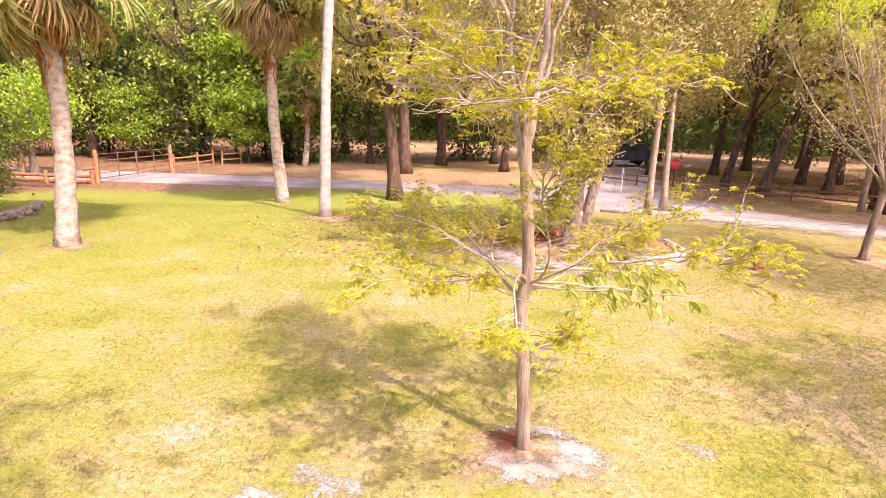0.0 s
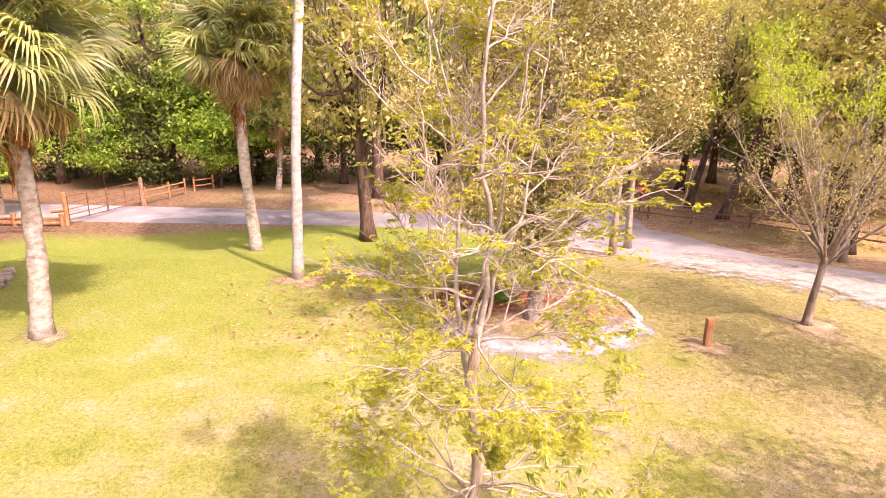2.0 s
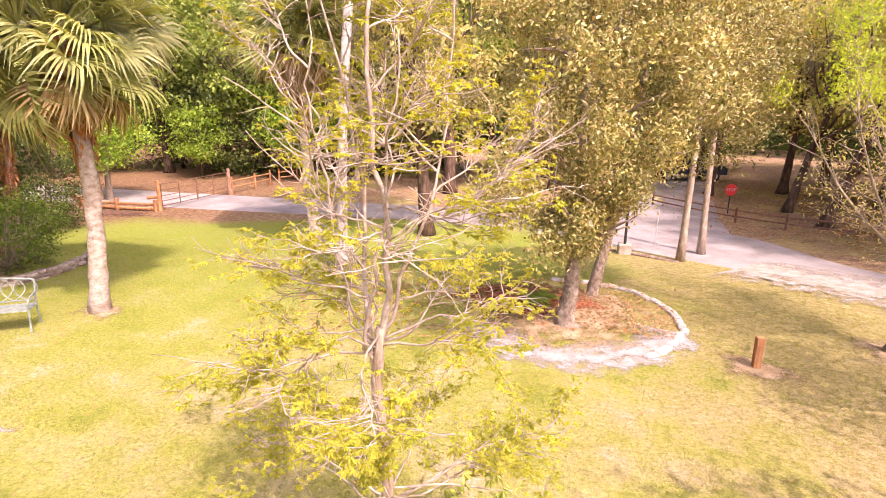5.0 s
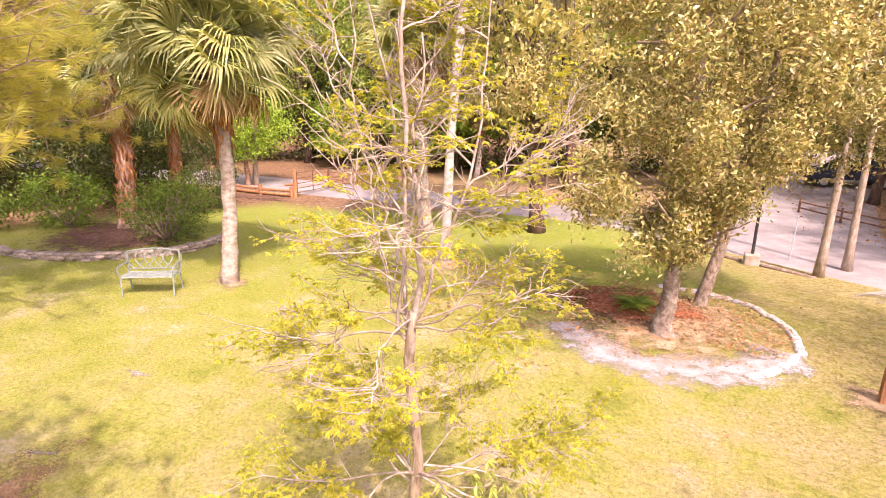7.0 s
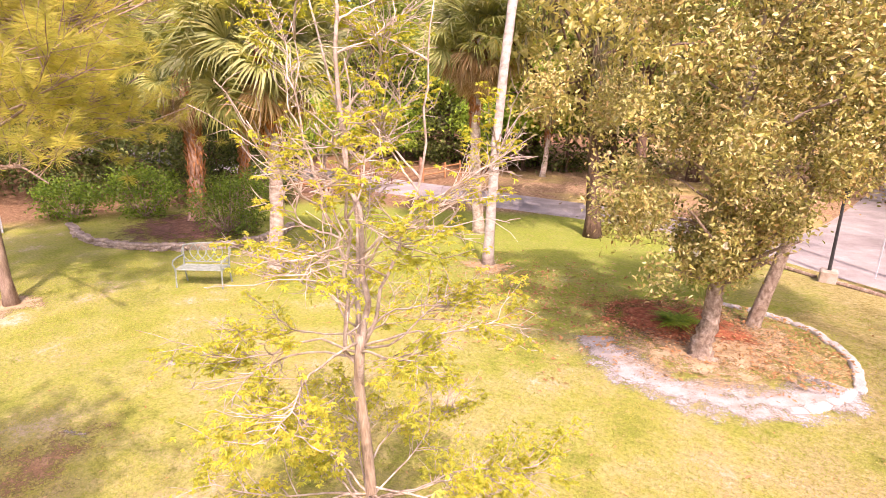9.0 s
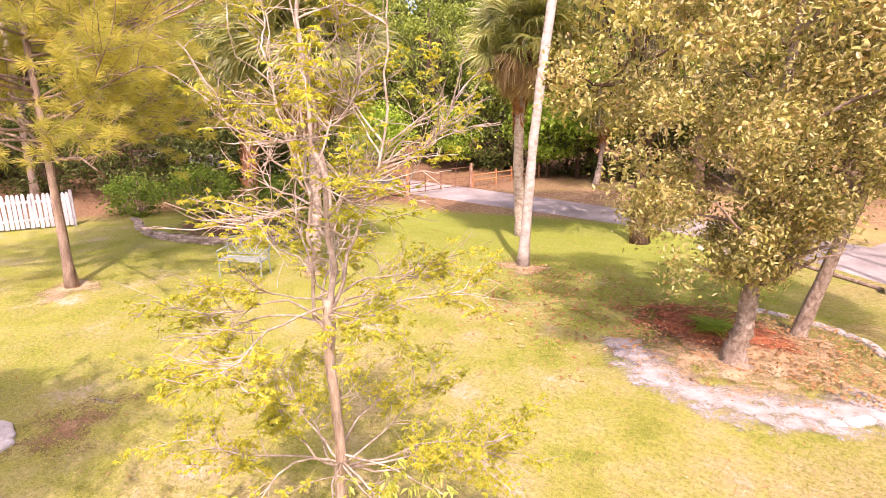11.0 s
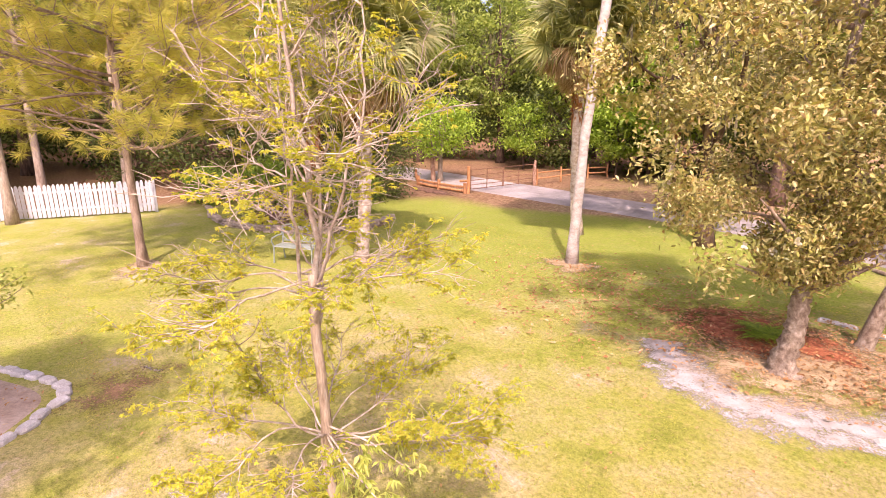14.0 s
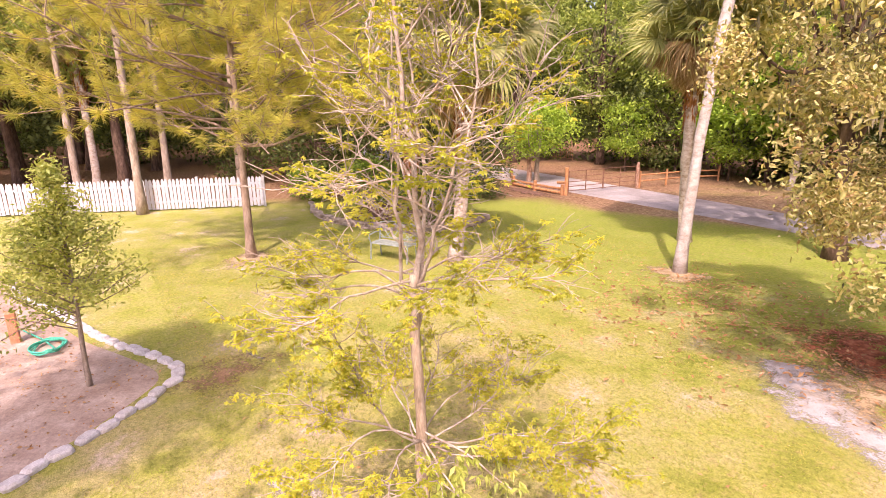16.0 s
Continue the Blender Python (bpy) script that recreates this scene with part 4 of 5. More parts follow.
def vase_tree():
    """A small tree of many thin upright stems, nearly bare, with fresh leaves at the top."""
    rng = np.random.default_rng(41)
    t = thing("ornamental_tree", (7.85, 11.2, 0.0), "small vase-shaped tree, nearly bare, with fresh green tips", "tree")
    trunk = smooth_line([(0, 0, -0.08), (0.03, 0.0, 0.5), (0.10, 0.02, 1.0), (0.16, 0.03, 1.45)], 9)
    part("trunk", Geo().tube(trunk, [0.15, 0.085, 0.075, 0.07, 0.068, 0.066, 0.07, 0.075, 0.06], 9, wobble=0.08, rng=rng), M_BARK, t, "slim grey trunk", True)
    fine, leaf, fresh = Geo(), Geo(), Geo()
    for i in range(15):
        a = i * 2.4 + rng.uniform(-0.3, 0.3)
        tilt = rng.uniform(0.2, 0.85)
        g = Geo()
        path = bough(rng, trunk[-1] + np.array((0, 0, rng.uniform(-0.25, 0))), (math.cos(a) * tilt, math.sin(a) * tilt, 1), rng.uniform(2.4, 4.4), 10, 0.22, 0.25)
        g.tube(path, np.linspace(0.03, 0.008, 11), 6)
        for _ in range(15):
            s = rng.uniform(0.15, 1)
            p, d = along(path, s)
            tw = bough(rng, p, d * 0.8 + rng.normal(0, 0.45, 3), rng.uniform(0.5, 1.2), 6, 0.3, 0.2)
            fine.tube(tw, np.linspace(0.009, 0.003, 7), 4, False)
            for _ in range(3):
                q, qd = along(tw, rng.uniform(0.3, 1))
                sm = bough(rng, q, qd + rng.normal(0, 0.5, 3), rng.uniform(0.25, 0.6), 4, 0.3)
                fine.tube(sm, np.linspace(0.004, 0.002, 5), 3, False)
                e = sm[-1]
                green = fresh if e[2] > 4.3 else leaf
                n = 50 if e[2] > 4.3 else 8
                scatter_leaves(green, rng, np.repeat(sm[[2, 4]], n // 2, 0), 0.10, 0.06, 0.024, 0.4, 0.3)
        part("stem", g, M_BARK_PALE, t, smooth=True)
    part("twig_tangle", fine, M_BARK_PALE, t, "fine grey twigs")
    part("foliage", leaf, L_OLIVE, t, "sparse small olive leaves")
    part("fresh_foliage", fresh, L_FRESH, t, "fresh bright green leaves")


vase_tree()

SAPLING_RNG = np.random.default_rng(51)
def sapling(base):
    rng = SAPLING_RNG
    t = thing("sapling", base, "young evergreen sapling with a thin trunk in the bare bed", "tree")
    trunk = smooth_line([(0, 0, -0.05), (0.01, 0.0, 0.5), (-0.01, 0.02, 1.1), (0, 0.03, 2.0), (-0.02, 0, 3.15)], 12)
    part("trunk", Geo().tube(trunk, np.linspace(0.045, 0.012, 12), 8, wobble=0.06, rng=rng), M_BARK_PALE, t, smooth=True)
    tw, fol = Geo(), Geo()
    for i in range(80):
        s = rng.uniform(0.36, 0.99)
        p, _ = along(trunk, s)
        q = (s - 0.36) / 0.63
        a = rng.uniform(0, 6.28)
        ln = (0.40 + 1.05 * math.sin(math.pi * min(1, 0.22 + q * 0.78)) ** 1.2) * rng.uniform(0.6, 1.05) * (1.2 - q * 0.95)
        path = bough(rng, p, (math.cos(a), math.sin(a), rng.uniform(0.2, 0.9)), ln, 5, 0.25)
        tw.tube(path, np.linspace(0.010, 0.003, 6), 4, False)
        c = np.array([along(path, u)[0] for u in rng.uniform(0.2, 1.05, 95)])
        scatter_leaves(fol, rng, c, 0.075, 0.074, 0.032, 0.35, 0.1)
    part("twig_tangle", tw, M_BARK, t)
    part("foliage", fol, L_SAPLING, t, "small grey-green leaves")


sapling((-4.48, 1.68, 0.03))

PINE_A = pine_meshes(61, 10.5, 0.26, 4.9, 0.105, 10, levels=52, bark=M_BARK, needles=95)
plant("pine_tree", PINE_A, (-10.2, 5.25, 0.0), "young pine with long yellow-green needles on the lawn", "tree", group="pines", labels={"trunk": "dark flaky trunk", "needles": "long yellow-green needles"})
PINE_B = pine_meshes(63, 12.5, 0.46, 1.9, 0.16, 3, levels=20, bark=M_BARK_PALE, needles=32)
for x, y, tn in ((-18.35, 3.25, 20), (-22.5, 4.6, 90), (-24.0, 1.2, 160), (-23.5, 7.8, 220)):
    plant("pine_tree", PINE_B, (x, y, ground_z(x, y)), "tall pine with a pale scaly trunk by the white fence", "tree", tn, group="pines")


# ---- woods round the lawn ----
OAKS = [
    wood_tree_meshes(71, 13, (3.6, 3.6, 4.6), 3.2, 0.25, 80, 92, L_OAK, M_BARK_DARK, 0.30, (0.02, 0.03), 44),
    wood_tree_meshes(72, 14, (4.2, 4.2, 4.4), 4.6, 0.25, 84, 92, L_OAK, M_BARK_DARK, 0.30, (-0.05, 0.0), 60),
    wood_tree_meshes(73, 12, (3.4, 3.4, 4.4), 3.0, 0.23, 72, 92, L_OLIVE, M_BARK_DARK, 0.24, (0.08, 0.02), 80),
]
LEANING = wood_tree_meshes(74, 12, (3.2, 3.2, 3.6), 4.4, 0.18, 56, 100, L_OLIVE, M_BARK_DARK, 0.22, (0.28, 0.05), 50)
BUSHES = [
    wood_tree_meshes(76, 5.6, (2.1, 2.1, 2.1), 1.3, 0.22, 44, 85, L_BRIGHT, M_BARK_DARK, 0.08),
    wood_tree_meshes(77, 4.5, (2.4, 2.4, 2.3), 0.2, 0.18, 50, 64, L_DARKWOOD, M_BARK_DARK, 0.08),
]
wr = np.random.default_rng(81)


def oak(kind, x, y, scale=1.0, label="live oak with dark leaves and hanging grey moss"):
    plant("oak_tree", OAKS[kind], (x, y, ground_z(x, y)), label, "tree", wr.uniform(0, 360), scale * wr.uniform(0.92, 1.1), "woods", {"moss": "grey hanging moss"})


for kind, x, y, s in (
    (0, -22.7, 31.6, 1.0), (1, -27, 27.5, 1.0), (0, -17.5, 33.0, 1.0), (1, -12.0, 34.5, 1.0), (2, -6.5, 33.5, 1.0), (1, -3.6, 28.4, 1.0), (2, -2.6, 19.3, 0.95), (0, -2.2, 34, 1.0),
    (2, 1.5, 31.0, 1.0), (2, 4.0, 38.0, 1.1), (1, -32, 22, 1.0), (0, -30, 16.5, 1.0), (1, -26, 14.5, 0.9), (0, -34, 33, 1.1), (2, -20, 39, 1.1), (0, -10, 41, 1.1),
    (2, 9.5, 31.5, 0.9), (2, 14.4, 20.2, 1.0), (2, 27, 12, 1.0), (2, 29, 22, 1.1), (2, 1.0, 36, 1.0), (0, -37, 14, 1.0), (0, -25, -3.5, 0.9), (1, -27, 19.5, 1.0), (2, 13.5, 33.0, 1.0), (2, 18.5, 30.0, 1.0), (2, 21.5, 24.0, 1.0), (0, 17.0, 37.0, 1.0), (2, 24.0, 31.0, 1.1), (2, 10.8, 40.0, 1.0), (1, 22, 40, 1.1),
    (1, -29, 9.5, 1.0), (1, -33, 5.0, 1.0), (1, -31, -1.5, 1.0), (1, -36, -8, 1.0), (1, -28, -9, 1.0), (1, -40, 1, 1.0), (1, -26.5, 3.0, 0.9), (1, -37, -2, 1.0), (0, -46, -4, 1.1), (0, -46, 6, 1.1), (0, -44, 14, 1.1), (2, 13.8, 18.8, 0.8), (2, 16.8, 24.6, 0.8),
):
    oak(kind, x, y, s)
for x, y, tn in ((12.0, 24.2, -20), (11.8, 27.4, 10), (15.3, 25.3, 40), (19.5, 26.5, 0), (14.6, 21.0, 60), (17.5, 21.6, 25), (21.0, 35, -30), (16.2, 29.2, 20), (-28.5, 0.5, 70), (-31.5, 3.5, 200), (-34, -3, 30), (-35.5, 1.5, 150), (-29.5, -4.5, 300)):
    plant("leaning_oak", LEANING, (x, y, ground_z(x, y)), "crooked dark oak leaning over leaf litter", "tree", tn, wr.uniform(0.85, 1.1), "woods")
for k, x, y, s in (
    (0, -11.6, 32.2, 1.5), (0, -14.6, 33.0, 1.3), (0, -13.0, 31.0, 0.8), (1, -13.0, 33.5, 1.3), (1, -17.0, 32.0, 1.3), (1, -19.8, 33.5, 1.3), (1, -9.2, 33.2, 1.2), (0, -19.0, 29.8, 0.8), (1, -23.5, 34, 1.3), (1, -27, 31, 1.3), (1, -30, 26, 1.3),
    (1, -15.4, 16.4, 0.55), (1, -16.9, 14.8, 0.6), (1, -14.4, 15.3, 0.4), (1, -25.0, 8.6, 0.9), (1, -38, 5, 1.4), (1, -40, -3, 1.4), (1, -34, 9, 1.4), (1, -20.5, 13.5, 1.0), (1, -18.5, 15.6, 1.0), (1, -22.5, 16.8, 1.2), (1, -21.5, 11.0, 1.0), (1, -24.5, 11.8, 1.2), (1, -6.0, 37.5, 1.3), (1, -1.0, 39.0, 1.4), (1, 6.0, 45.0, 1.5), (1, 13, 46, 1.5), (1, 22, 44, 1.5), (1, 29, 37, 1.5), (1, 31, 27, 1.4),
):
    plant("bush", BUSHES[k], (x, y, ground_z(x, y)), ("bright green bush at the wood's edge", "dark thicket of shrubs under the trees")[k], "shrub", wr.uniform(0, 360), s, "undergrowth")


BRIGHT = wood_tree_meshes(75, 5.0, (1.6, 1.6, 1.5), 1.5, 0.16, 46, 100, L_BRIGHT, M_BARK_PALE, 0.17)
plant("small_tree", BRIGHT, (-18.6, 22.3, -0.4), "small tree with bright green leaves beside the gate", "tree", 30, 1.0, "woods")


def far_woods():
    """Dense distant wood all round the view."""
    rng = np.random.default_rng(91)
    n = 44000
    a = rng.uniform(radians(-5), radians(215), n)
    r = rng.uniform(50, 60, n)
    z = rng.uniform(0, 1, n) ** 0.8 * (20 + 3 * np.sin(a * 23) + 2 * np.sin(a * 57))
    at = np.stack([r * np.cos(a), 8 + r * np.sin(a), z - 0.4], 1)
    g = Geo()
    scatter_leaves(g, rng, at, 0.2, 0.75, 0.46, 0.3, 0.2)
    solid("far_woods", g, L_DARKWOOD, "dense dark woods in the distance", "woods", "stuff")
    # dark sheet behind the leaves, in place of the woods' shaded depth
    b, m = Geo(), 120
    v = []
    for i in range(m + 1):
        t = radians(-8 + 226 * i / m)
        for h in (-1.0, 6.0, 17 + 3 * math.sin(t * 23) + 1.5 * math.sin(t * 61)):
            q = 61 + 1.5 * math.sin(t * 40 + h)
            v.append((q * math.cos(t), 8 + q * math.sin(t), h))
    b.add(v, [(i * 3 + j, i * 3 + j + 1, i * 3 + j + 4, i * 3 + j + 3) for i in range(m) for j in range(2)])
    solid("backdrop", b, L_DARKWOOD, "dark sheet standing for the shade deep in the woods", "woods", "structure")


far_woods()
palm(8, (-25.8, 1.9, 0.0), (-26.2, 1.6, 7.6), "old palm heavy with dead fans behind the white fence", 1.4, 0.15, 30, 40, boots=0.5)
palm(9, (-9.6, 30.6, -0.4), (-9.5, 30.6, 3.9), "small palm at the edge of the woods", 1.1, 0.14, 30, 16, boots=0.5)


# ---- trees beside and behind the camera's way, that shade the lawn ----
SHADE = wood_tree_meshes(78, 7.2, (1.9, 1.9, 1.5), 4.0, 0.17, 56, 46, L_OAK, M_BARK, 0.13)
SHADE_HIGH = wood_tree_meshes(79, 8.6, (0.55, 0.55, 0.45), 6.6, 0.2, 46, 60, L_OAK, M_BARK, 0.12)
plant("shade_tree", SHADE, (7.3, 2.6, 0), "leafy tree that shades the lawn beside the drive", "tree", 0, 0.85, "shade trees")
plant("shade_tree", SHADE, (9.3, 7.5, 0), "leafy tree that shades the lawn beside the drive", "tree", 120, 0.78, "shade trees")
for x, y, tn, s in ((15.6, 13.6, 200, 1.0), (18.4, 11.2, 80, 1.1)):
    plant("shade_tree", SHADE, (x, y, ground_z(x, y)), "leafy tree across the drive that shades the gravel", "tree", tn, s, "shade trees")
plant("shade_tree", SHADE_HIGH, (0.95, -2.4, 0), "slim tall tree behind the lawn", "tree", 100, 1.18, "shade trees")
plant("shade_tree", SHADE_HIGH, (0.3, -1.35, 0), "slim tall tree behind the lawn", "tree", 0, 1.18, "shade trees")


# ---- beds ----
SAND_SPOTS = [(-0.47, 3.55, 0.26, 1.3), (-0.91, 3.42, 0.16, 1.2), (2.32, 4.29, 0.14, 1.5), (-5.0, 5.75, 0.15, 1.5), (-4.1, 3.95, 0.13, 1.4)]
disc_sheet("ring_bed", (2.2, 11.75), 2.38, M_SOIL_R, "round bed of sandy soil and leaf litter inside the stones", "flower bed", 0.02, 0.05, 0.03, 2, (0.97, 1.02))
disc_sheet("ring_mulch", (1.45, 12.25), 1.75, M_MULCH_R, "red-brown bark mulch round the magnolias", "mulch", 0.04, 0.08, 0.12, 12, (1.12, 0.9))
RING_A = np.radians(np.linspace(208, 345, 40))
strip("ring_sand", [(2.25 + (1.35 + 0.12 * math.sin(9 * a)) * math.cos(a), 11.75 + (1.35 + 0.15 * math.sin(7 * a + 1)) * math.sin(a)) for a in RING_A], [(2.25 + (2.6 + 0.07 * math.sin(11 * a)) * math.cos(a), 11.75 + (2.8 + 0.09 * math.sin(8 * a)) * math.sin(a)) for a in RING_A], M_RINGSAND, "band of pale sand along the front of the ring bed", "sand", 0.03)
for i, (x, y, r, e) in enumerate(((1.18, 3.93, 0.24, 1.2), (0.85, 3.84, 0.17, 1.3), (1.30, 4.2, 0.16, 0.9), (0.72, 4.02, 0.13, 1.0), (1.02, 4.42, 0.15, 1.5))):
    disc_sheet("tree_sand", (x, y), r * 1.7, M_SAND_R, "patch of white sand round the young tree", "sand", 0.004, 0.012, 0.5, 30 + i, (e, 1 / e), cover=0.8)
for i, (x, y, r, e) in enumerate(SAND_SPOTS):
    disc_sheet("sand_patch", (x, y), r * 1.4, M_SAND_R, "bare sandy spot in the lawn", "sand", 0.003, 0.008, 0.6, 50 + i, (e, 1 / e), cover=0.6)
disc_sheet("tree_soil", (0.86, 4.08), 0.62, M_SOIL_R, "worn reddish soil round the young tree", "soil", 0.002, 0.008, 0.3, 16, (1.1, 0.9))
disc_sheet("tree_mulch", (0.80, 4.2), 0.30, M_MULCH_R, "reddish mulch at the trunk", "mulch", 0.012, 0.012, 0.4, 4, (0.9, 1.1), cover=0.7)
disc_sheet("worn_soil", (-3.9, 3.4), 0.95, M_WORN, "worn reddish soil in thin grass beside the bare bed", "soil", 0.002, 0.006, 0.4, 17, (0.9, 1.1), cover=0.62)
disc_sheet("post_soil", (5.35, 9.95), 0.75, M_SOIL_R, "round of bare soil about the post", "soil", 0.004, 0.012, 0.34, 5, (1.0, 0.8))
disc_sheet("palm_soil", (-7.1, 9.6), 0.62, M_SOIL_R, "bare soil round the palm", "soil", 0.004, 0.012, 0.34, 6)
disc_sheet("pole_soil", (-3.3, 13.3), 0.93, M_SOIL_R, "bare soil round the tall palm", "soil", 0.004, 0.012, 0.34, 8)
disc_sheet("pine_soil", (-10.15, 5.2), 0.90, M_SOIL_R, "bare reddish soil round the pine", "soil", 0.004, 0.012, 0.34, 9)
disc_sheet("vase_soil", (7.95, 11.15), 0.90, M_SOIL_R, "bare soil round the small tree", "soil", 0.004, 0.012, 0.34, 10)
disc_sheet("gate_mulch", (-16.2, 19.6), 1.5, M_BED, "dark red-brown mulch along the rail fence", "mulch", 0.02, 0.02, 0.2, 14, (2.0, 0.45))
disc_sheet("palm_bed", (-13.3, 11.3), 3.1, M_BED, "brown mulched bed under palms and bushes", "flower bed", 0.03, 0.03, 0.06, 11, (1.15, 0.9))


def rock_mesh(rng, size):
    """A rounded block."""
    g = Geo()
    x, y, z = size
    v = []
    for k, (h, q) in enumerate(((0, 0.92), (0.35, 1.0), (0.75, 0.96), (1.0, 0.72))):
        for j in range(8):
            a = 2 * math.pi * (j + 0.5) / 8
            sx, sy = math.copysign(abs(math.cos(a)) ** 0.5, math.cos(a)), math.copysign(abs(math.sin(a)) ** 0.5, math.sin(a))
            v.append((x / 2 * sx * q * rng.uniform(0.92, 1.05), y / 2 * sy * q * rng.uniform(0.92, 1.05), z * h * rng.uniform(0.94, 1.04) - 0.03))
    f = [(k * 8 + j, k * 8 + (j + 1) % 8, (k + 1) * 8 + (j + 1) % 8, (k + 1) * 8 + j) for k in range(3) for j in range(8)] + [tuple(range(24, 32))]
    return g.add(v, f)


def border(name, line, step, size, material, label, category, seed, rows=1, jitter=0.02):
    rng = np.random.default_rng(seed)
    x0, y0 = line[0]
    t = thing(name, (x0, y0, 0), label, category)
    meshes = [rock_mesh(rng, np.array(size) * rng.uniform(0.88, 1.12, 3)).mesh("stone", material) for _ in range(6)]
    seg = np.linalg.norm(np.diff(line, axis=0), axis=1)
    total = np.concatenate([[0], np.cumsum(seg)])
    for row in range(rows):
        for d in np.arange(step * (0.5 + 0.5 * (row % 2)), total[-1], step):
            i = min(int(np.searchsorted(total, d)) - 1, len(seg) - 1)
            k = (d - total[i]) / seg[i]
            p = np.asarray(line[i]) + (np.asarray(line[i + 1]) - np.asarray(line[i])) * k
            w = np.asarray(line[i + 1]) - np.asarray(line[i])
            ang = math.degrees(math.atan2(w[1], w[0])) + rng.normal(0, 7)
            z = ground_z(*p) + row * size[2] * 0.86
            part("stone", meshes[rng.integers(6)], None, t, m=pose(p[0] - x0 + rng.normal(0, jitter), p[1] - y0 + rng.normal(0, jitter), z, 0, 0, ang))
    return t


RING = np.array([(2.25 + 2.2 * math.cos(a), 11.75 + 2.3 * math.sin(a)) for a in np.radians(np.linspace(-52, 100, 52))])
border("ring_border", RING, 0.24, (0.265, 0.17, 0.085), M_STONE, "curved border of pale stones round the mulched ring", "stone border", 101)
BED_LINE = smooth_line([(-1.7, -0.1), (-2.42, 0.88), (-2.82, 1.41), (-3.27, 1.99), (-3.84, 2.57), (-4.25, 2.82), (-4.75, 2.72), (-5.52, 2.31), (-6.53, 1.75), (-8.44, 1.0), (-9.63, 0.45), (-11.2, 0.1)], 90)
border("bed_border", BED_LINE, 0.29, (0.31, 0.19, 0.10), M_STONE, "curved border of pale cut stones round the bare bed", "stone border", 103)
PALM_BED = smooth_line([(-16.4, 9.0), (-14.8, 8.55), (-13.2, 8.6), (-11.8, 9.15), (-10.6, 10.1), (-10.05, 11.1), (-10.15, 12.25), (-10.7, 13.2)], 60)
border("palm_bed_border", PALM_BED, 0.25, (0.30, 0.22, 0.085), M_ROCK, "low dry-laid wall of stacked field stones round the palm bed", "stone border", 105, rows=3, jitter=0.03)


def bare_bed():
    inner = [(p[0], p[1]) for p in BED_LINE]
    outer = [(min(p[0], -1.6), -2.0) for p in inner]
    strip("bare_bed", inner, outer, M_SOIL, "bare sandy soil bed inside the stone border", "flower bed", 0.03)


bare_bed()


def fern(base, size, label):
    rng = np.random.default_rng(111)
    t = thing("fern", base, label, "plant")
    g = Geo()
    for i in range(34):
        a = rng.uniform(0, 6.28)
        path = bough(rng, (0, 0, 0.02), (math.cos(a), math.sin(a), rng.uniform(0.5, 1.4)), size * rng.uniform(0.6, 1.0), 7, 0.1, -1.1)
        for j in range(1, 8):
            for u in (0, 0.5):
                p, d = along(path, min(1, (j - u) / 7))
                s = unit(np.cross(d, (0, 0, 1)))
                ln = size * 0.26 * (1.1 - j / 8)
                g.leaves([p, p], [s + d * 0.4, -s + d * 0.4], [(0, 0, 1)] * 2, ln, ln * 0.32, 0.1)
    part("fronds", g, L_BRIGHT, t)


fern((1.62, 12.0, 0.1), 0.72, "bright green fern in the mulch")


def shrub(base, box, label, leaf, seed, size=0.09, clumps=80, per=30):
    rng = np.random.default_rng(seed)
    t = thing("shrub", base, label, "shrub", "shrubs")
    pts, cl = crown_points(rng, clumps, per, (0.16, 0.16, 0.13), box)
    pts[:, 2] = np.maximum(pts[:, 2] + box[2] * 0.85, 0.03)
    tw = Geo()
    for c in cl[::3]:
        tw.tube(smooth_line([(0, 0, -0.03), (c[0] * 0.5, c[1] * 0.5, box[2] * 0.4), (c[0], c[1], max(0.1, c[2] + box[2] * 0.85))], 5), np.linspace(0.018, 0.005, 5), 4, False)
    part("twig_tangle", tw, M_BARK, t)
    part("foliage", scatter_leaves(Geo(), rng, pts, 0.03, size, size * 0.5, 0.4, 0.15), leaf, t)


shrub((-11.7, 11.5, 0.05), (1.45, 1.0, 0.95), "leafy green shrub in the palm bed", L_SHRUB, 121)
shrub((-12.9, 13.0, 0.05), (1.3, 1.1, 0.9), "leafy green shrub behind the bench", L_SHRUB, 122)
shrub((-16.2, 11.3, 0.0), (1.6, 1.1, 1.0), "broad dark green shrub at the lawn's edge", L_SHRUB, 123, 0.12, 100)
shrub((-17.8, 9.6, 0.0), (1.2, 1.0, 0.8), "dark green shrub beside the white fence", L_SHRUB, 124, 0.12)


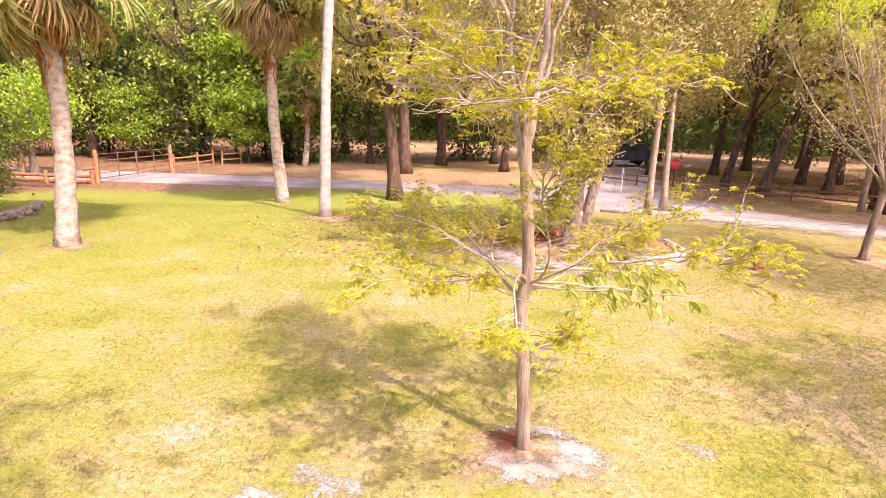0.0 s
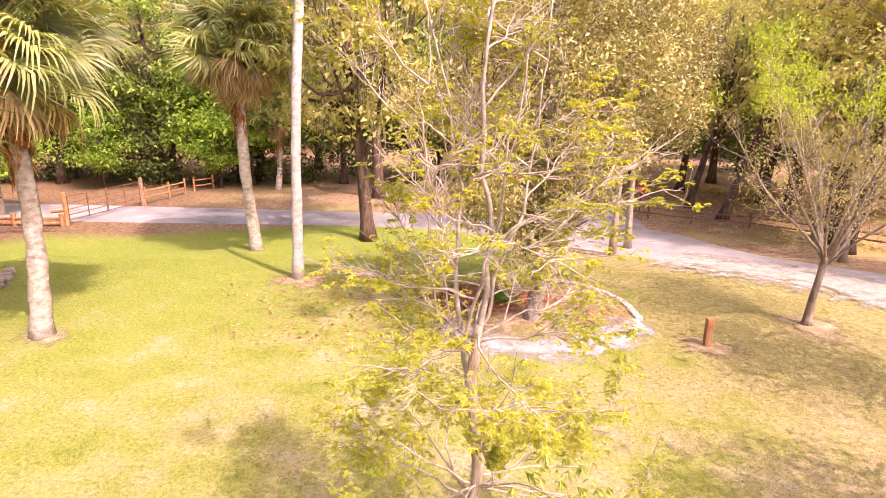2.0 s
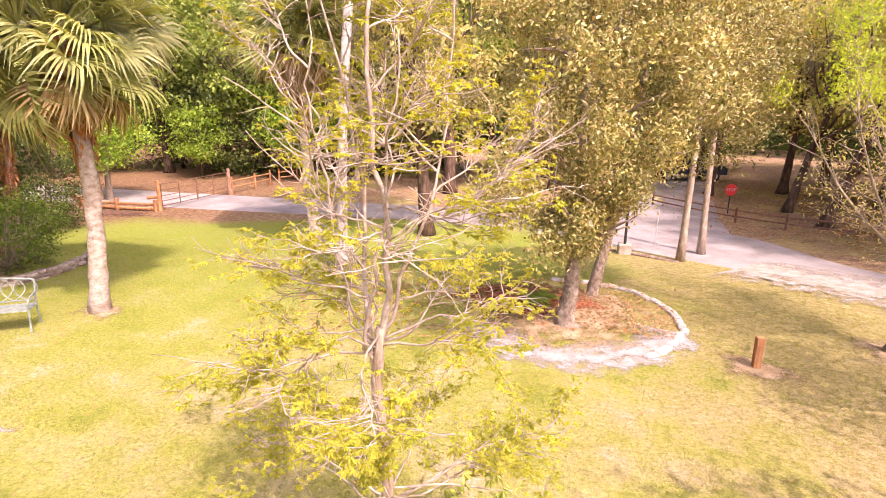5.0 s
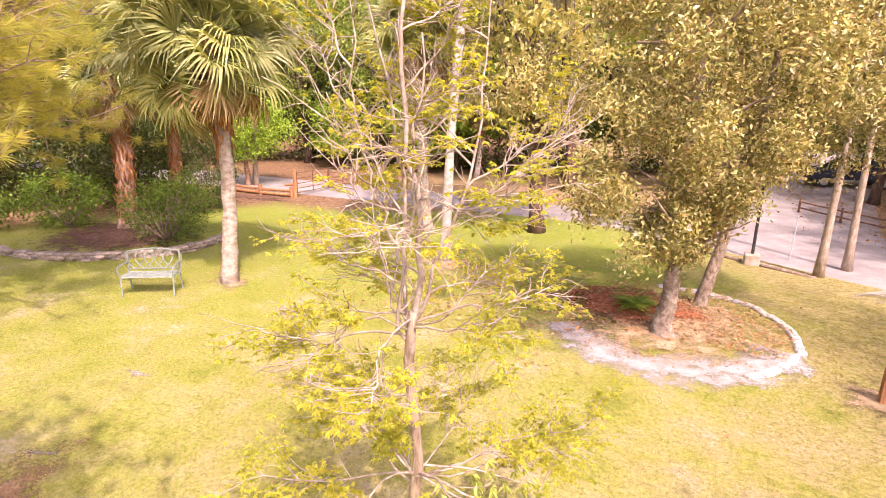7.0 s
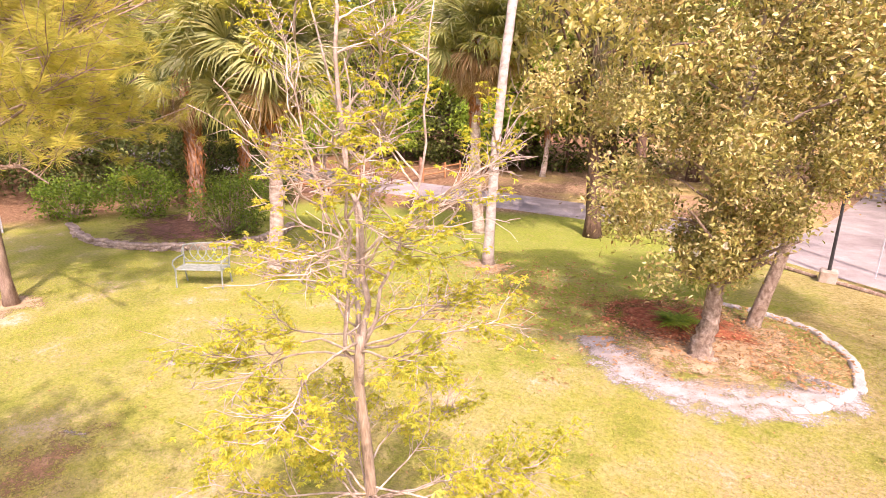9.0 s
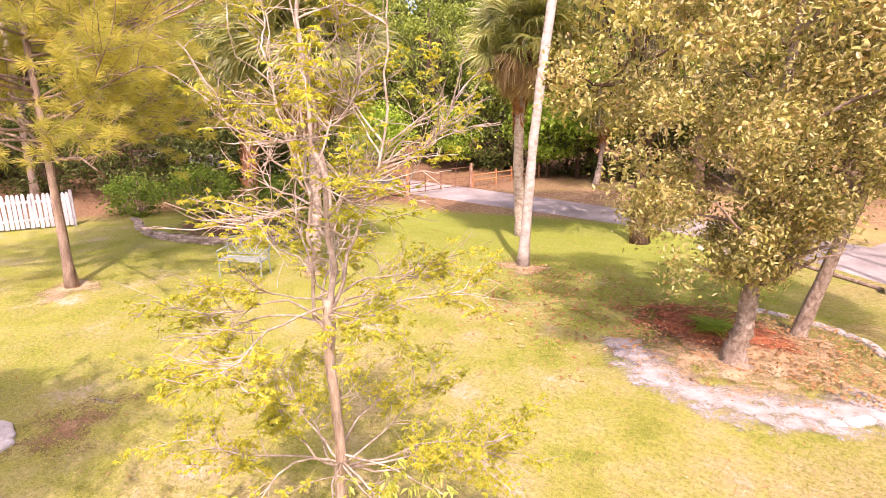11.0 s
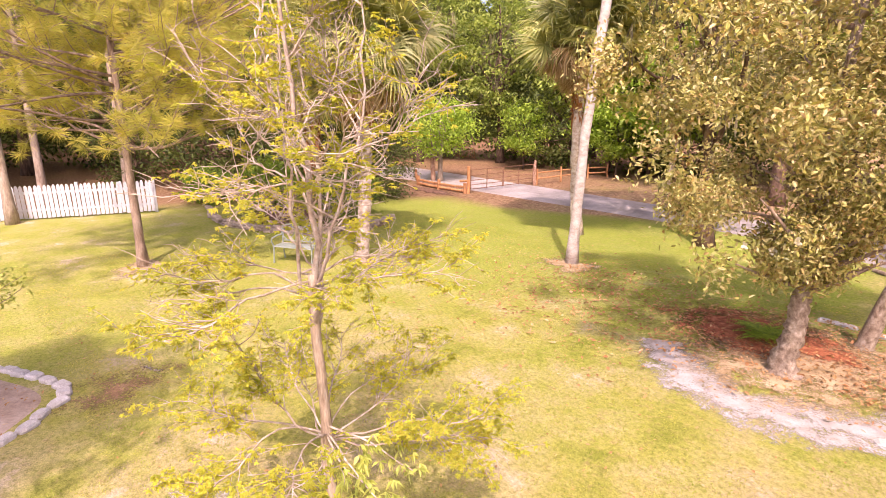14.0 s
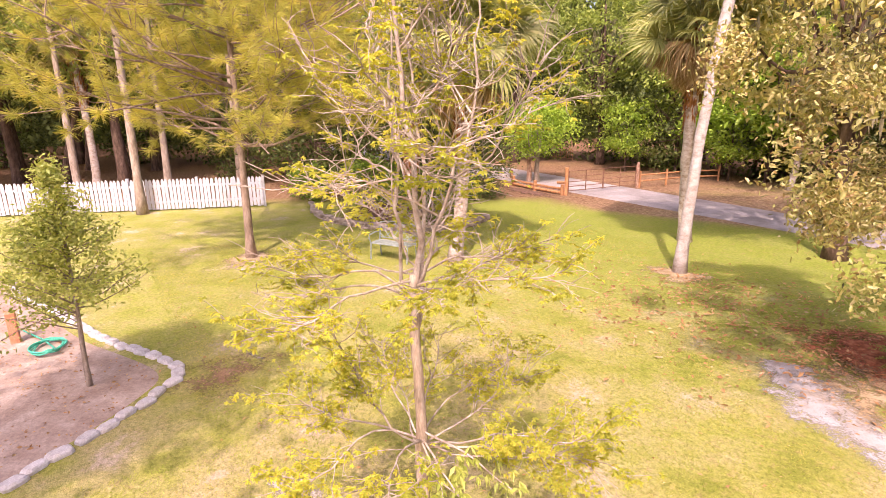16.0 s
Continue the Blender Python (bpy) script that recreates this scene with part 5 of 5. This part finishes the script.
# ---- made things ----
def picket_fence():
    a, b = np.array((-17.35, 7.4)), np.array((-21.9, -4.8))
    w = unit(np.append(b - a, 0))[:2]
    ang = math.degrees(math.atan2(w[1], w[0]))
    total = np.linalg.norm(b - a)
    t = thing("picket_fence", (*a, 0), "white painted picket fence with rounded tops", "fence")
    n = 7
    prof = [(-0.054, 0.05), (0.054, 0.05), (0.054, 1.07), (0.043, 1.135), (0.022, 1.175), (0, 1.185), (-0.022, 1.175), (-0.043, 1.135), (-0.054, 1.07)]
    k = len(prof)
    g = Geo().add([(x, -0.01, z) for x, z in prof] + [(x, 0.01, z) for x, z in prof], [tuple(range(k)), tuple(range(k, 2 * k))[::-1]] + [(i, i + k, (i + 1) % k + k, (i + 1) % k) for i in range(k)])
    me = g.mesh("picket", M_WHITE)
    rng = np.random.default_rng(131)
    for d in np.arange(0.08, total, 0.135):
        part("picket", me, None, t, m=pose(w[0] * d, w[1] * d, rng.normal(0, 0.008), 0, rng.normal(0, 0.8), ang))
    side = np.array((-w[1], w[0])) * 0.035
    for z in (0.32, 0.92):
        part("rail", Geo().box((total, 0.04, 0.09), pose(w[0] * total / 2 - side[0], w[1] * total / 2 - side[1], z, 0, 0, ang), 0.004), M_WHITE, t)
    for d in np.arange(0.0, total + 0.1, 2.4):
        part("post", Geo().box((0.1, 0.1, 1.25), pose(w[0] * d - side[0] * 2.9, w[1] * d - side[1] * 2.9, 0.6, 0, 0, ang), 0.012), M_WHITE, t)


picket_fence()


def bench():
    t = thing("garden_bench", (-8.0, 8.3, 0.0), "grey-green cast metal garden bench on the grass", "bench", turn=31)
    for x in (-0.54, 0.54):
        part("leg", Geo().tube([(x, -0.24, 0), (x, -0.22, 0.2), (x, -0.20, 0.42)], [0.022, 0.016, 0.022], 6), M_TEAL, t)
        part("leg", Geo().tube([(x, 0.26, 0), (x, 0.22, 0.2), (x, 0.20, 0.42), (x * 1.02, 0.27, 0.88)], [0.022, 0.016, 0.02, 0.018], 6), M_TEAL, t)
        part("armrest", Geo().tube([(x, 0.24, 0.66), (x * 1.05, 0.0, 0.66), (x * 1.06, -0.2, 0.64), (x * 1.04, -0.26, 0.57), (x, -0.21, 0.44)], 0.018, 6), M_TEAL, t)
    for i in range(7):
        part("slat", Geo().box((1.12, 0.052, 0.018), pose(0, -0.2 + i * 0.066, 0.43), 0.004), M_TEAL, t)
    top = [(x, 0.275, 0.88 + 0.06 * math.cos(x / 0.56 * math.pi / 2)) for x in np.linspace(-0.55, 0.55, 13)]
    part("back_rail", Geo().tube(top, 0.018, 6), M_TEAL, t)
    part("back_rail", Geo().tube([(-0.54, 0.21, 0.5), (0.54, 0.21, 0.5)], 0.014, 6), M_TEAL, t)
    for i in range(5):
        x = -0.4 + 0.2 * i
        for q in (-1, 1):
            arc = [(x + q * 0.14 * math.sin(u * math.pi) + q * 0.1 * u, 0.21 + 0.065 * u, 0.5 + 0.4 * u) for u in np.linspace(0, 1, 8)]
            part("scroll", Geo().tube(arc, 0.011, 5), M_TEAL, t)


bench()


def post_marker():
    t = thing("wood_post", (5.33, 10.0, 0.02), "short square orange wooden post in bare soil", "post")
    part("post", Geo().box((0.125, 0.125, 0.56), pose(0, 0, 0.25), 0.012), M_CEDAR, t)


post_marker()


def tube_gate():
    a, b = np.array((-14.5, 20.55)), np.array((-14.1, 25.0))
    z = -0.4
    t = thing("farm_gate", (*a, z), "brown tubular metal farm gate, closed across the drive", "gate")
    d = b - a
    for q, n in ((0, "post"), (1, "post")):
        part(n, Geo().tube([(d[0] * q, d[1] * q, -0.1), (d[0] * q, d[1] * q, 1.3)], [0.085, 0.075], 10, wobble=0.04, rng=np.random.default_rng(3)), M_CEDAR if q == 0 else M_BARK_PINE, t, "round orange wooden gatepost" if q == 0 else "round brown wooden gatepost")
    for i, h in enumerate((0.2, 0.4, 0.62, 0.86, 1.12)):
        for s0, s1 in ((0.03, 0.495), (0.505, 0.97)):
            part("rail", Geo().tube([(*(d * s0), h), (*(d * s1), h)], 0.019, 6), M_RUST, t)
    for s in (0.03, 0.26, 0.495, 0.505, 0.74, 0.97):
        part("upright", Geo().tube([(*(d * s), 0.16), (*(d * s), 1.14)], 0.022, 6), M_RUST, t)
    part("brace", Geo().tube([(d[0] * 0.0 - 0.5, -0.1, 0.55), (d[0] * 0, 0.0, 0.6)], 0.06, 8), M_CEDAR, t)


tube_gate()


def rail_fence(name, pts, rails, height, material, label, radius=0.042):
    x0, y0 = pts[0]
    z = ground_z(x0, y0)
    t = thing(name, (x0, y0, z), label, "fence", "rail fences")
    for x, y in pts:
        dz = ground_z(x, y) - z
        part("post", Geo().tube([(x - x0, y - y0, dz - 0.05), (x - x0, y - y0, dz + height)], [radius * 1.35, radius * 1.2], 8), material, t)
    for (x, y), (u, v) in zip(pts, pts[1:]):
        dz, dw = ground_z(x, y) - z, ground_z(u, v) - z
        for h in rails:
            part("rail", Geo().tube([(x - x0, y - y0, dz + h), ((x + u) / 2 - x0, (y + v) / 2 - y0, (dz + dw) / 2 + h - 0.01), (u - x0, v - y0, dw + h)], [radius, radius * 0.9, radius], 7), material, t)


rail_fence("split_rail_fence", [(-14.1, 25.2), (-13.9, 27.0), (-13.8, 28.4)], (0.35, 0.65), 0.85, M_CEDAR, "low split-rail fence of orange wood beside the gate")
rail_fence("split_rail_fence", [(-13.8, 29.4), (-13.3, 30.6)], (0.3, 0.6), 0.8, M_CEDAR, "short piece of split-rail fence at the wood's edge")
rail_fence("split_rail_fence", [(-14.6, 20.4), (-16.4, 20.3), (-18.2, 20.4), (-20.4, 22.0)], (0.12, 0.3), 0.5, M_CEDAR, "low orange timber fence running from the gatepost", 0.07)
rail_fence("rail_fence", [(6.2, 27.6), (7.4, 26.0), (8.9, 24.4), (10.4, 23.4), (12.4, 22.6), (14.5, 20.8), (16.4, 18.6)], (0.25, 0.5), 0.62, M_RUST, "low brown rail fence along the woods", 0.035)


def leaning_post(x, y):
    z = ground_z(x, y)
    t = thing("wood_post", (x, y, z), "stout weathered brown post leaning beside the drive", "post")
    part("post", Geo().tube([(0.05, 0, -0.05), (0.02, 0, 0.6), (-0.06, 0.02, 1.35)], [0.15, 0.135, 0.12], 9, wobble=0.06, rng=np.random.default_rng(7)), M_BARK_PINE, t)


leaning_post(-18.9, 22.0)


def stop_sign(x, y):
    z = ground_z(x, y)
    t = thing("stop_sign", (x, y, z), "red octagonal stop sign on a thin post", "road sign", turn=10)
    part("post", Geo().tube([(0, 0, -0.05), (0, 0, 1.25)], 0.025, 6), M_BLACK, t)
    oct_ = [(0.26 * math.cos(radians(22.5 + 45 * i)), 0.26 * math.sin(radians(22.5 + 45 * i))) for i in range(8)]
    v = [(a, -0.035, 1.05 + b) for a, b in oct_] + [(a, -0.027, 1.05 + b) for a, b in oct_]
    part("plate", Geo().add(v, [tuple(range(8))[::-1], tuple(range(8, 16))] + [(i, (i + 1) % 8, (i + 1) % 8 + 8, i + 8) for i in range(8)]), M_RED, t)
    c = bpy.data.curves.new("word", "FONT")
    c.body, c.size, c.align_x, c.align_y, c.extrude = "STOP", 0.17, "CENTER", "CENTER", 0.002
    c.materials.append(M_WHITE)
    w = new("word", c)
    w.parent = t
    w.matrix_basis = pose(0, -0.04, 1.05, 90, 0, 0)


stop_sign(9.1, 26.3)


def lamp_post(x, y):
    z = ground_z(x, y)
    t = thing("lamp_post", (x, y, z), "dark metal lamp post on a tan concrete block", "lamp post")
    part("base", Geo().box((0.40, 0.40, 0.36), pose(0, 0, 0.14), 0.03), M_SAND, t, "tan concrete base")
    part("pole", Geo().tube([(0, 0, 0.3), (0, 0, 2.2)], [0.045, 0.035], 8), M_BLACK, t)
    part("lantern", Geo().tube([(0, 0, 2.2), (0, 0, 2.24), (0, 0, 2.5), (0, 0, 2.58)], [0.05, 0.10, 0.13, 0.03], 8), M_BLACK, t)


lamp_post(4.05, 18.3)


def white_post(x, y):
    z = ground_z(x, y)
    t = thing("marker_post", (x, y, z), "thin white metal marker post beside the drive", "post")
    part("post", Geo().tube([(0, 0, -0.05), (0.02, 0, 1.35)], [0.022, 0.02], 6), M_WHITE, t)


white_post(5.1, 19.3)


def kerb_log(a, b, label):
    a, b = np.asarray(a, float), np.asarray(b, float)
    z = ground_z(*a) + 0.05
    t = thing("timber_edging", (*a, z), label, "edging", "timber edging")
    part("log", Geo().tube([(0, 0, 0), (*(b - a) / 2, 0.005), (*(b - a), 0)], [0.055, 0.06, 0.055], 7), M_BARK, t)


kerb_log((1.6, 19.9), (3.8, 18.5), "grey timber edging along the drive")
kerb_log((4.2, 18.2), (5.5, 17.4), "grey timber edging beside the pines")
TALL = pine_meshes(141, 13, 0.5, 2.0, 0.10, 6, bend=0.25, levels=20, bark=M_BARK_PALE, needles=32)
plant("pine_tree", TALL, (5.6, 17.7, ground_z(5.6, 17.7)), "tall slim pine with a straight reddish trunk by the drive", "tree", 0, 1.0, "roadside pines")
plant("pine_tree", TALL, (6.4, 18.8, ground_z(6.4, 18.8)), "tall slim pine with a pale trunk beside its twin", "tree", 140, 1.0, "roadside pines")

for x, y, tn in ((12.7, 17.4, 60), (13.7, 20.5, 200), (14.8, 16.6, 310)):
    plant("pine_tree", TALL, (x, y, ground_z(x, y)), "tall slim pine beyond the gravel drive", "tree", tn, 0.95, "roadside pines")


def hose(x, y):
    rng = np.random.default_rng(151)
    t = thing("garden_hose", (x, y, 0.06), "coiled green garden hose lying on the soil", "hose")
    pts = [((0.30 + 0.05 * math.sin(i * 0.7)) * math.cos(i * 0.42) + 0.012 * i * 0.2, (0.22 + 0.04 * math.cos(i * 0.9)) * math.sin(i * 0.42), 0.012 + 0.02 * (i // 15)) for i in range(62)]
    pts += [(-0.35 - 0.06 * i, -0.1 - 0.03 * i, 0.01) for i in range(12)]
    part("tube", Geo().tube(smooth_line(pts, 160), 0.014, 6), M_HOSE, t, smooth=True)


hose(-6.3, 1.1)


def block_post(x, y):
    t = thing("wood_post", (x, y, 0.03), "square reddish wooden post standing in the bed", "post")
    part("post", Geo().box((0.14, 0.14, 0.55), pose(0, 0, 0.26), 0.012), M_TERRA, t)


block_post(-6.9, 0.6)


def car(x, y, turn):
    z = ground_z(x, y) + 0.045
    t = thing("parked_car", (x, y, z), "dark blue-grey car parked under the trees", "car", turn=turn)
    prof = [(-2.15, 0.45), (-2.2, 0.75), (-1.9, 0.92), (-1.05, 0.98), (1.55, 1.0), (2.1, 0.9), (2.2, 0.6), (2.15, 0.4)]
    cab = [(-1.1, 0.96), (-0.45, 1.42), (0.85, 1.45), (1.6, 0.98)]
    def slab(p, w0, w1):
        k = len(p)
        v = [(a, -w0 if b < 1.2 else -w1, b) for a, b in p] + [(a, w0 if b < 1.2 else w1, b) for a, b in p]
        return Geo().add(v, [tuple(range(k)), tuple(range(k, 2 * k))[::-1]] + [(i, i + k, (i + 1) % k + k, (i + 1) % k) for i in range(k)])
    part("body", slab(prof, 0.88, 0.88), M_CAR, t)
    part("cabin", slab(cab, 0.80, 0.62), M_GLASS, t, "dark tinted windows")
    part("roof", Geo().box((1.25, 1.2, 0.05), pose(0.2, 0, 1.46), 0.02), M_CAR, t)
    for a in (-1.4, 1.4):
        for b in (-0.82, 0.82):
            w = part("wheel", Geo().tube([(a, b - 0.1, 0.32), (a, b + 0.1, 0.32)], 0.32, 16), M_BLACK, t)
            part("rim", Geo().tube([(a, b + math.copysign(0.09, b), 0.32), (a, b + math.copysign(0.115, b), 0.32)], 0.2, 12), M_STONE, w)


car(9.4, 37.2, 12)


def arched_gate(x, y):
    z = ground_z(x, y)
    t = thing("arched_gate", (x, y, z), "tan metal gate with an arched top, far off by the road", "gate", turn=8)
    top = [(-1.1 + 2.2 * i / 12, 0, 0.75 + 0.3 * math.sin(math.pi * i / 12)) for i in range(13)]
    part("top_rail", Geo().tube(top, 0.03, 6), M_CEDAR, t)
    part("bottom_rail", Geo().tube([(-1.1, 0, 0.15), (1.1, 0, 0.15)], 0.03, 6), M_CEDAR, t)
    for i in range(13):
        part("bar", Geo().tube([(top[i][0], 0, 0.0 if i in (0, 12) else 0.15), top[i]], 0.02, 5), M_CEDAR, t)


arched_gate(-26.5, 31.5)


# ---- grass and fallen leaves ----
def grass():
    rng = np.random.default_rng(161)
    n = 185000
    x = rng.uniform(-12, 9, n * 2)
    y = rng.uniform(1.6, 15.5, n * 2)
    keep = rng.uniform(0, 1, n * 2) < np.clip(1.25 - (y - 2) / 16, 0.25, 1)
    ring = ((x - 2.25) / 2.3) ** 2 + ((y - 11.75) / 2.4) ** 2 > 1
    bed = y > 2.9
    young = ((x - 1.0) / 0.48) ** 2 + ((y - 4.1) / 0.38) ** 2 > rng.uniform(0.4, 1.1, n * 2)
    soil = (((x + 7) ** 2 + (y - 9.5) ** 2) > 0.14) & (((x - 5.35) ** 2 + (y - 9.95) ** 2) > 0.12) & (((x + 9.35) ** 2 + (y - 4.9) ** 2) > 0.2)
    bed = bed | (x > -2.0)
    front = ((y < 11.3) | (x > 3.0)) & (rng.uniform(0, 1, n * 2) < 0.4) & (((x - 2.25) / 1.8) ** 2 + ((y - 11.75) / 1.9) ** 2 < 1)
    keep &= (ring | front) & bed & young & soil
    x, y = x[keep][:n], y[keep][:n]
    thin = np.array([noise.noise(Vector((a * 0.9, b * 0.9, 3.0))) for a, b in zip(x, y)])
    ok = thin > -0.30 + rng.uniform(-0.15, 0.15, len(thin))
    x, y = x[ok], y[ok]
    z = np.array([ground_z(a, b) for a, b in zip(x, y)])
    at = np.stack([x, y, z - 0.005], 1)
    m = len(at)
    ahead = rng.normal(0, 0.75, (m, 3))
    ahead[:, 2] = 0.75
    g = Geo().leaves(at, ahead, rng.normal(0, 1, (m, 3)), rng.uniform(0.025, 0.06, m), rng.uniform(0.005, 0.010, m), 0.1, droop=0.1)
    solid("grass", g, L_GRASS, "short dry lawn grass, green to straw yellow", "grass", "stuff")


grass()


def fallen(name, n, where, label, size=0.07, seed=171, lift=0.03):
    rng = np.random.default_rng(seed)
    x, y = where(rng, n)
    z = np.array([ground_z(a, b) for a, b in zip(x, y)]) + lift
    m = len(x)
    ahead = rng.normal(0, 1, (m, 3))
    ahead[:, 2] *= 0.25
    up = rng.normal(0, 0.35, (m, 3)) + np.array((0, 0, 1))
    g = Geo().leaves(np.stack([x, y, z + rng.uniform(0, 0.02, m)], 1), ahead, up, size * rng.uniform(0.6, 1.3, m), size * 0.5 * rng.uniform(0.6, 1.3, m), 0.25)
    solid(name, g, L_LITTER, label, "leaves", "stuff")


def in_ring(rng, n):
    a, r = rng.uniform(0, 6.28, n), np.sqrt(rng.uniform(0, 1, n))
    x, y = 2.25 + 2.15 * r * np.cos(a), 11.75 + 2.2 * r * np.sin(a)
    keep = rng.uniform(0, 1, n) < np.where(y < 10.7, 0.10, np.where(x > 2.6, 0.6, 0.5))
    return x[keep], y[keep]


def on_lawn(rng, n):
    return rng.uniform(-9, 9, n), rng.uniform(3, 15, n)


def in_woods(rng, n):
    x = rng.uniform(6, 26, n)
    return x, 25.2 - 0.45 * x + rng.uniform(0.6, 18, n)


fallen("ring_litter", 4200, in_ring, "fallen brown magnolia leaves on the mulch", 0.08, 171, 0.085)
fallen("lawn_litter", 1500, on_lawn, "scattered dry leaves on the lawn", 0.05, 173, 0.015)
def under_magnolia(rng, n):
    return rng.normal(-1.2, 1.7, n), rng.normal(12.0, 1.5, n)


fallen("magnolia_litter", 1500, under_magnolia, "dry leaves in the grass beside the magnolia", 0.10, 177, 0.03)
def in_bed(rng, n):
    x = rng.uniform(-9.5, -2.8, n)
    y = rng.uniform(-1.0, 2.6, n)
    keep = y < np.interp(x, [-9.6, -6.5, -4.3, -3.3, -2.4], [0.3, 1.6, 2.65, 1.9, 0.7])
    return x[keep], y[keep]


fallen("bed_litter", 900, in_bed, "dry leaves and bark scraps on the bare bed", 0.06, 179, 0.035)
fallen("woods_litter", 9000, in_woods, "thick brown leaf litter under the woods", 0.14, 175, 0.02)
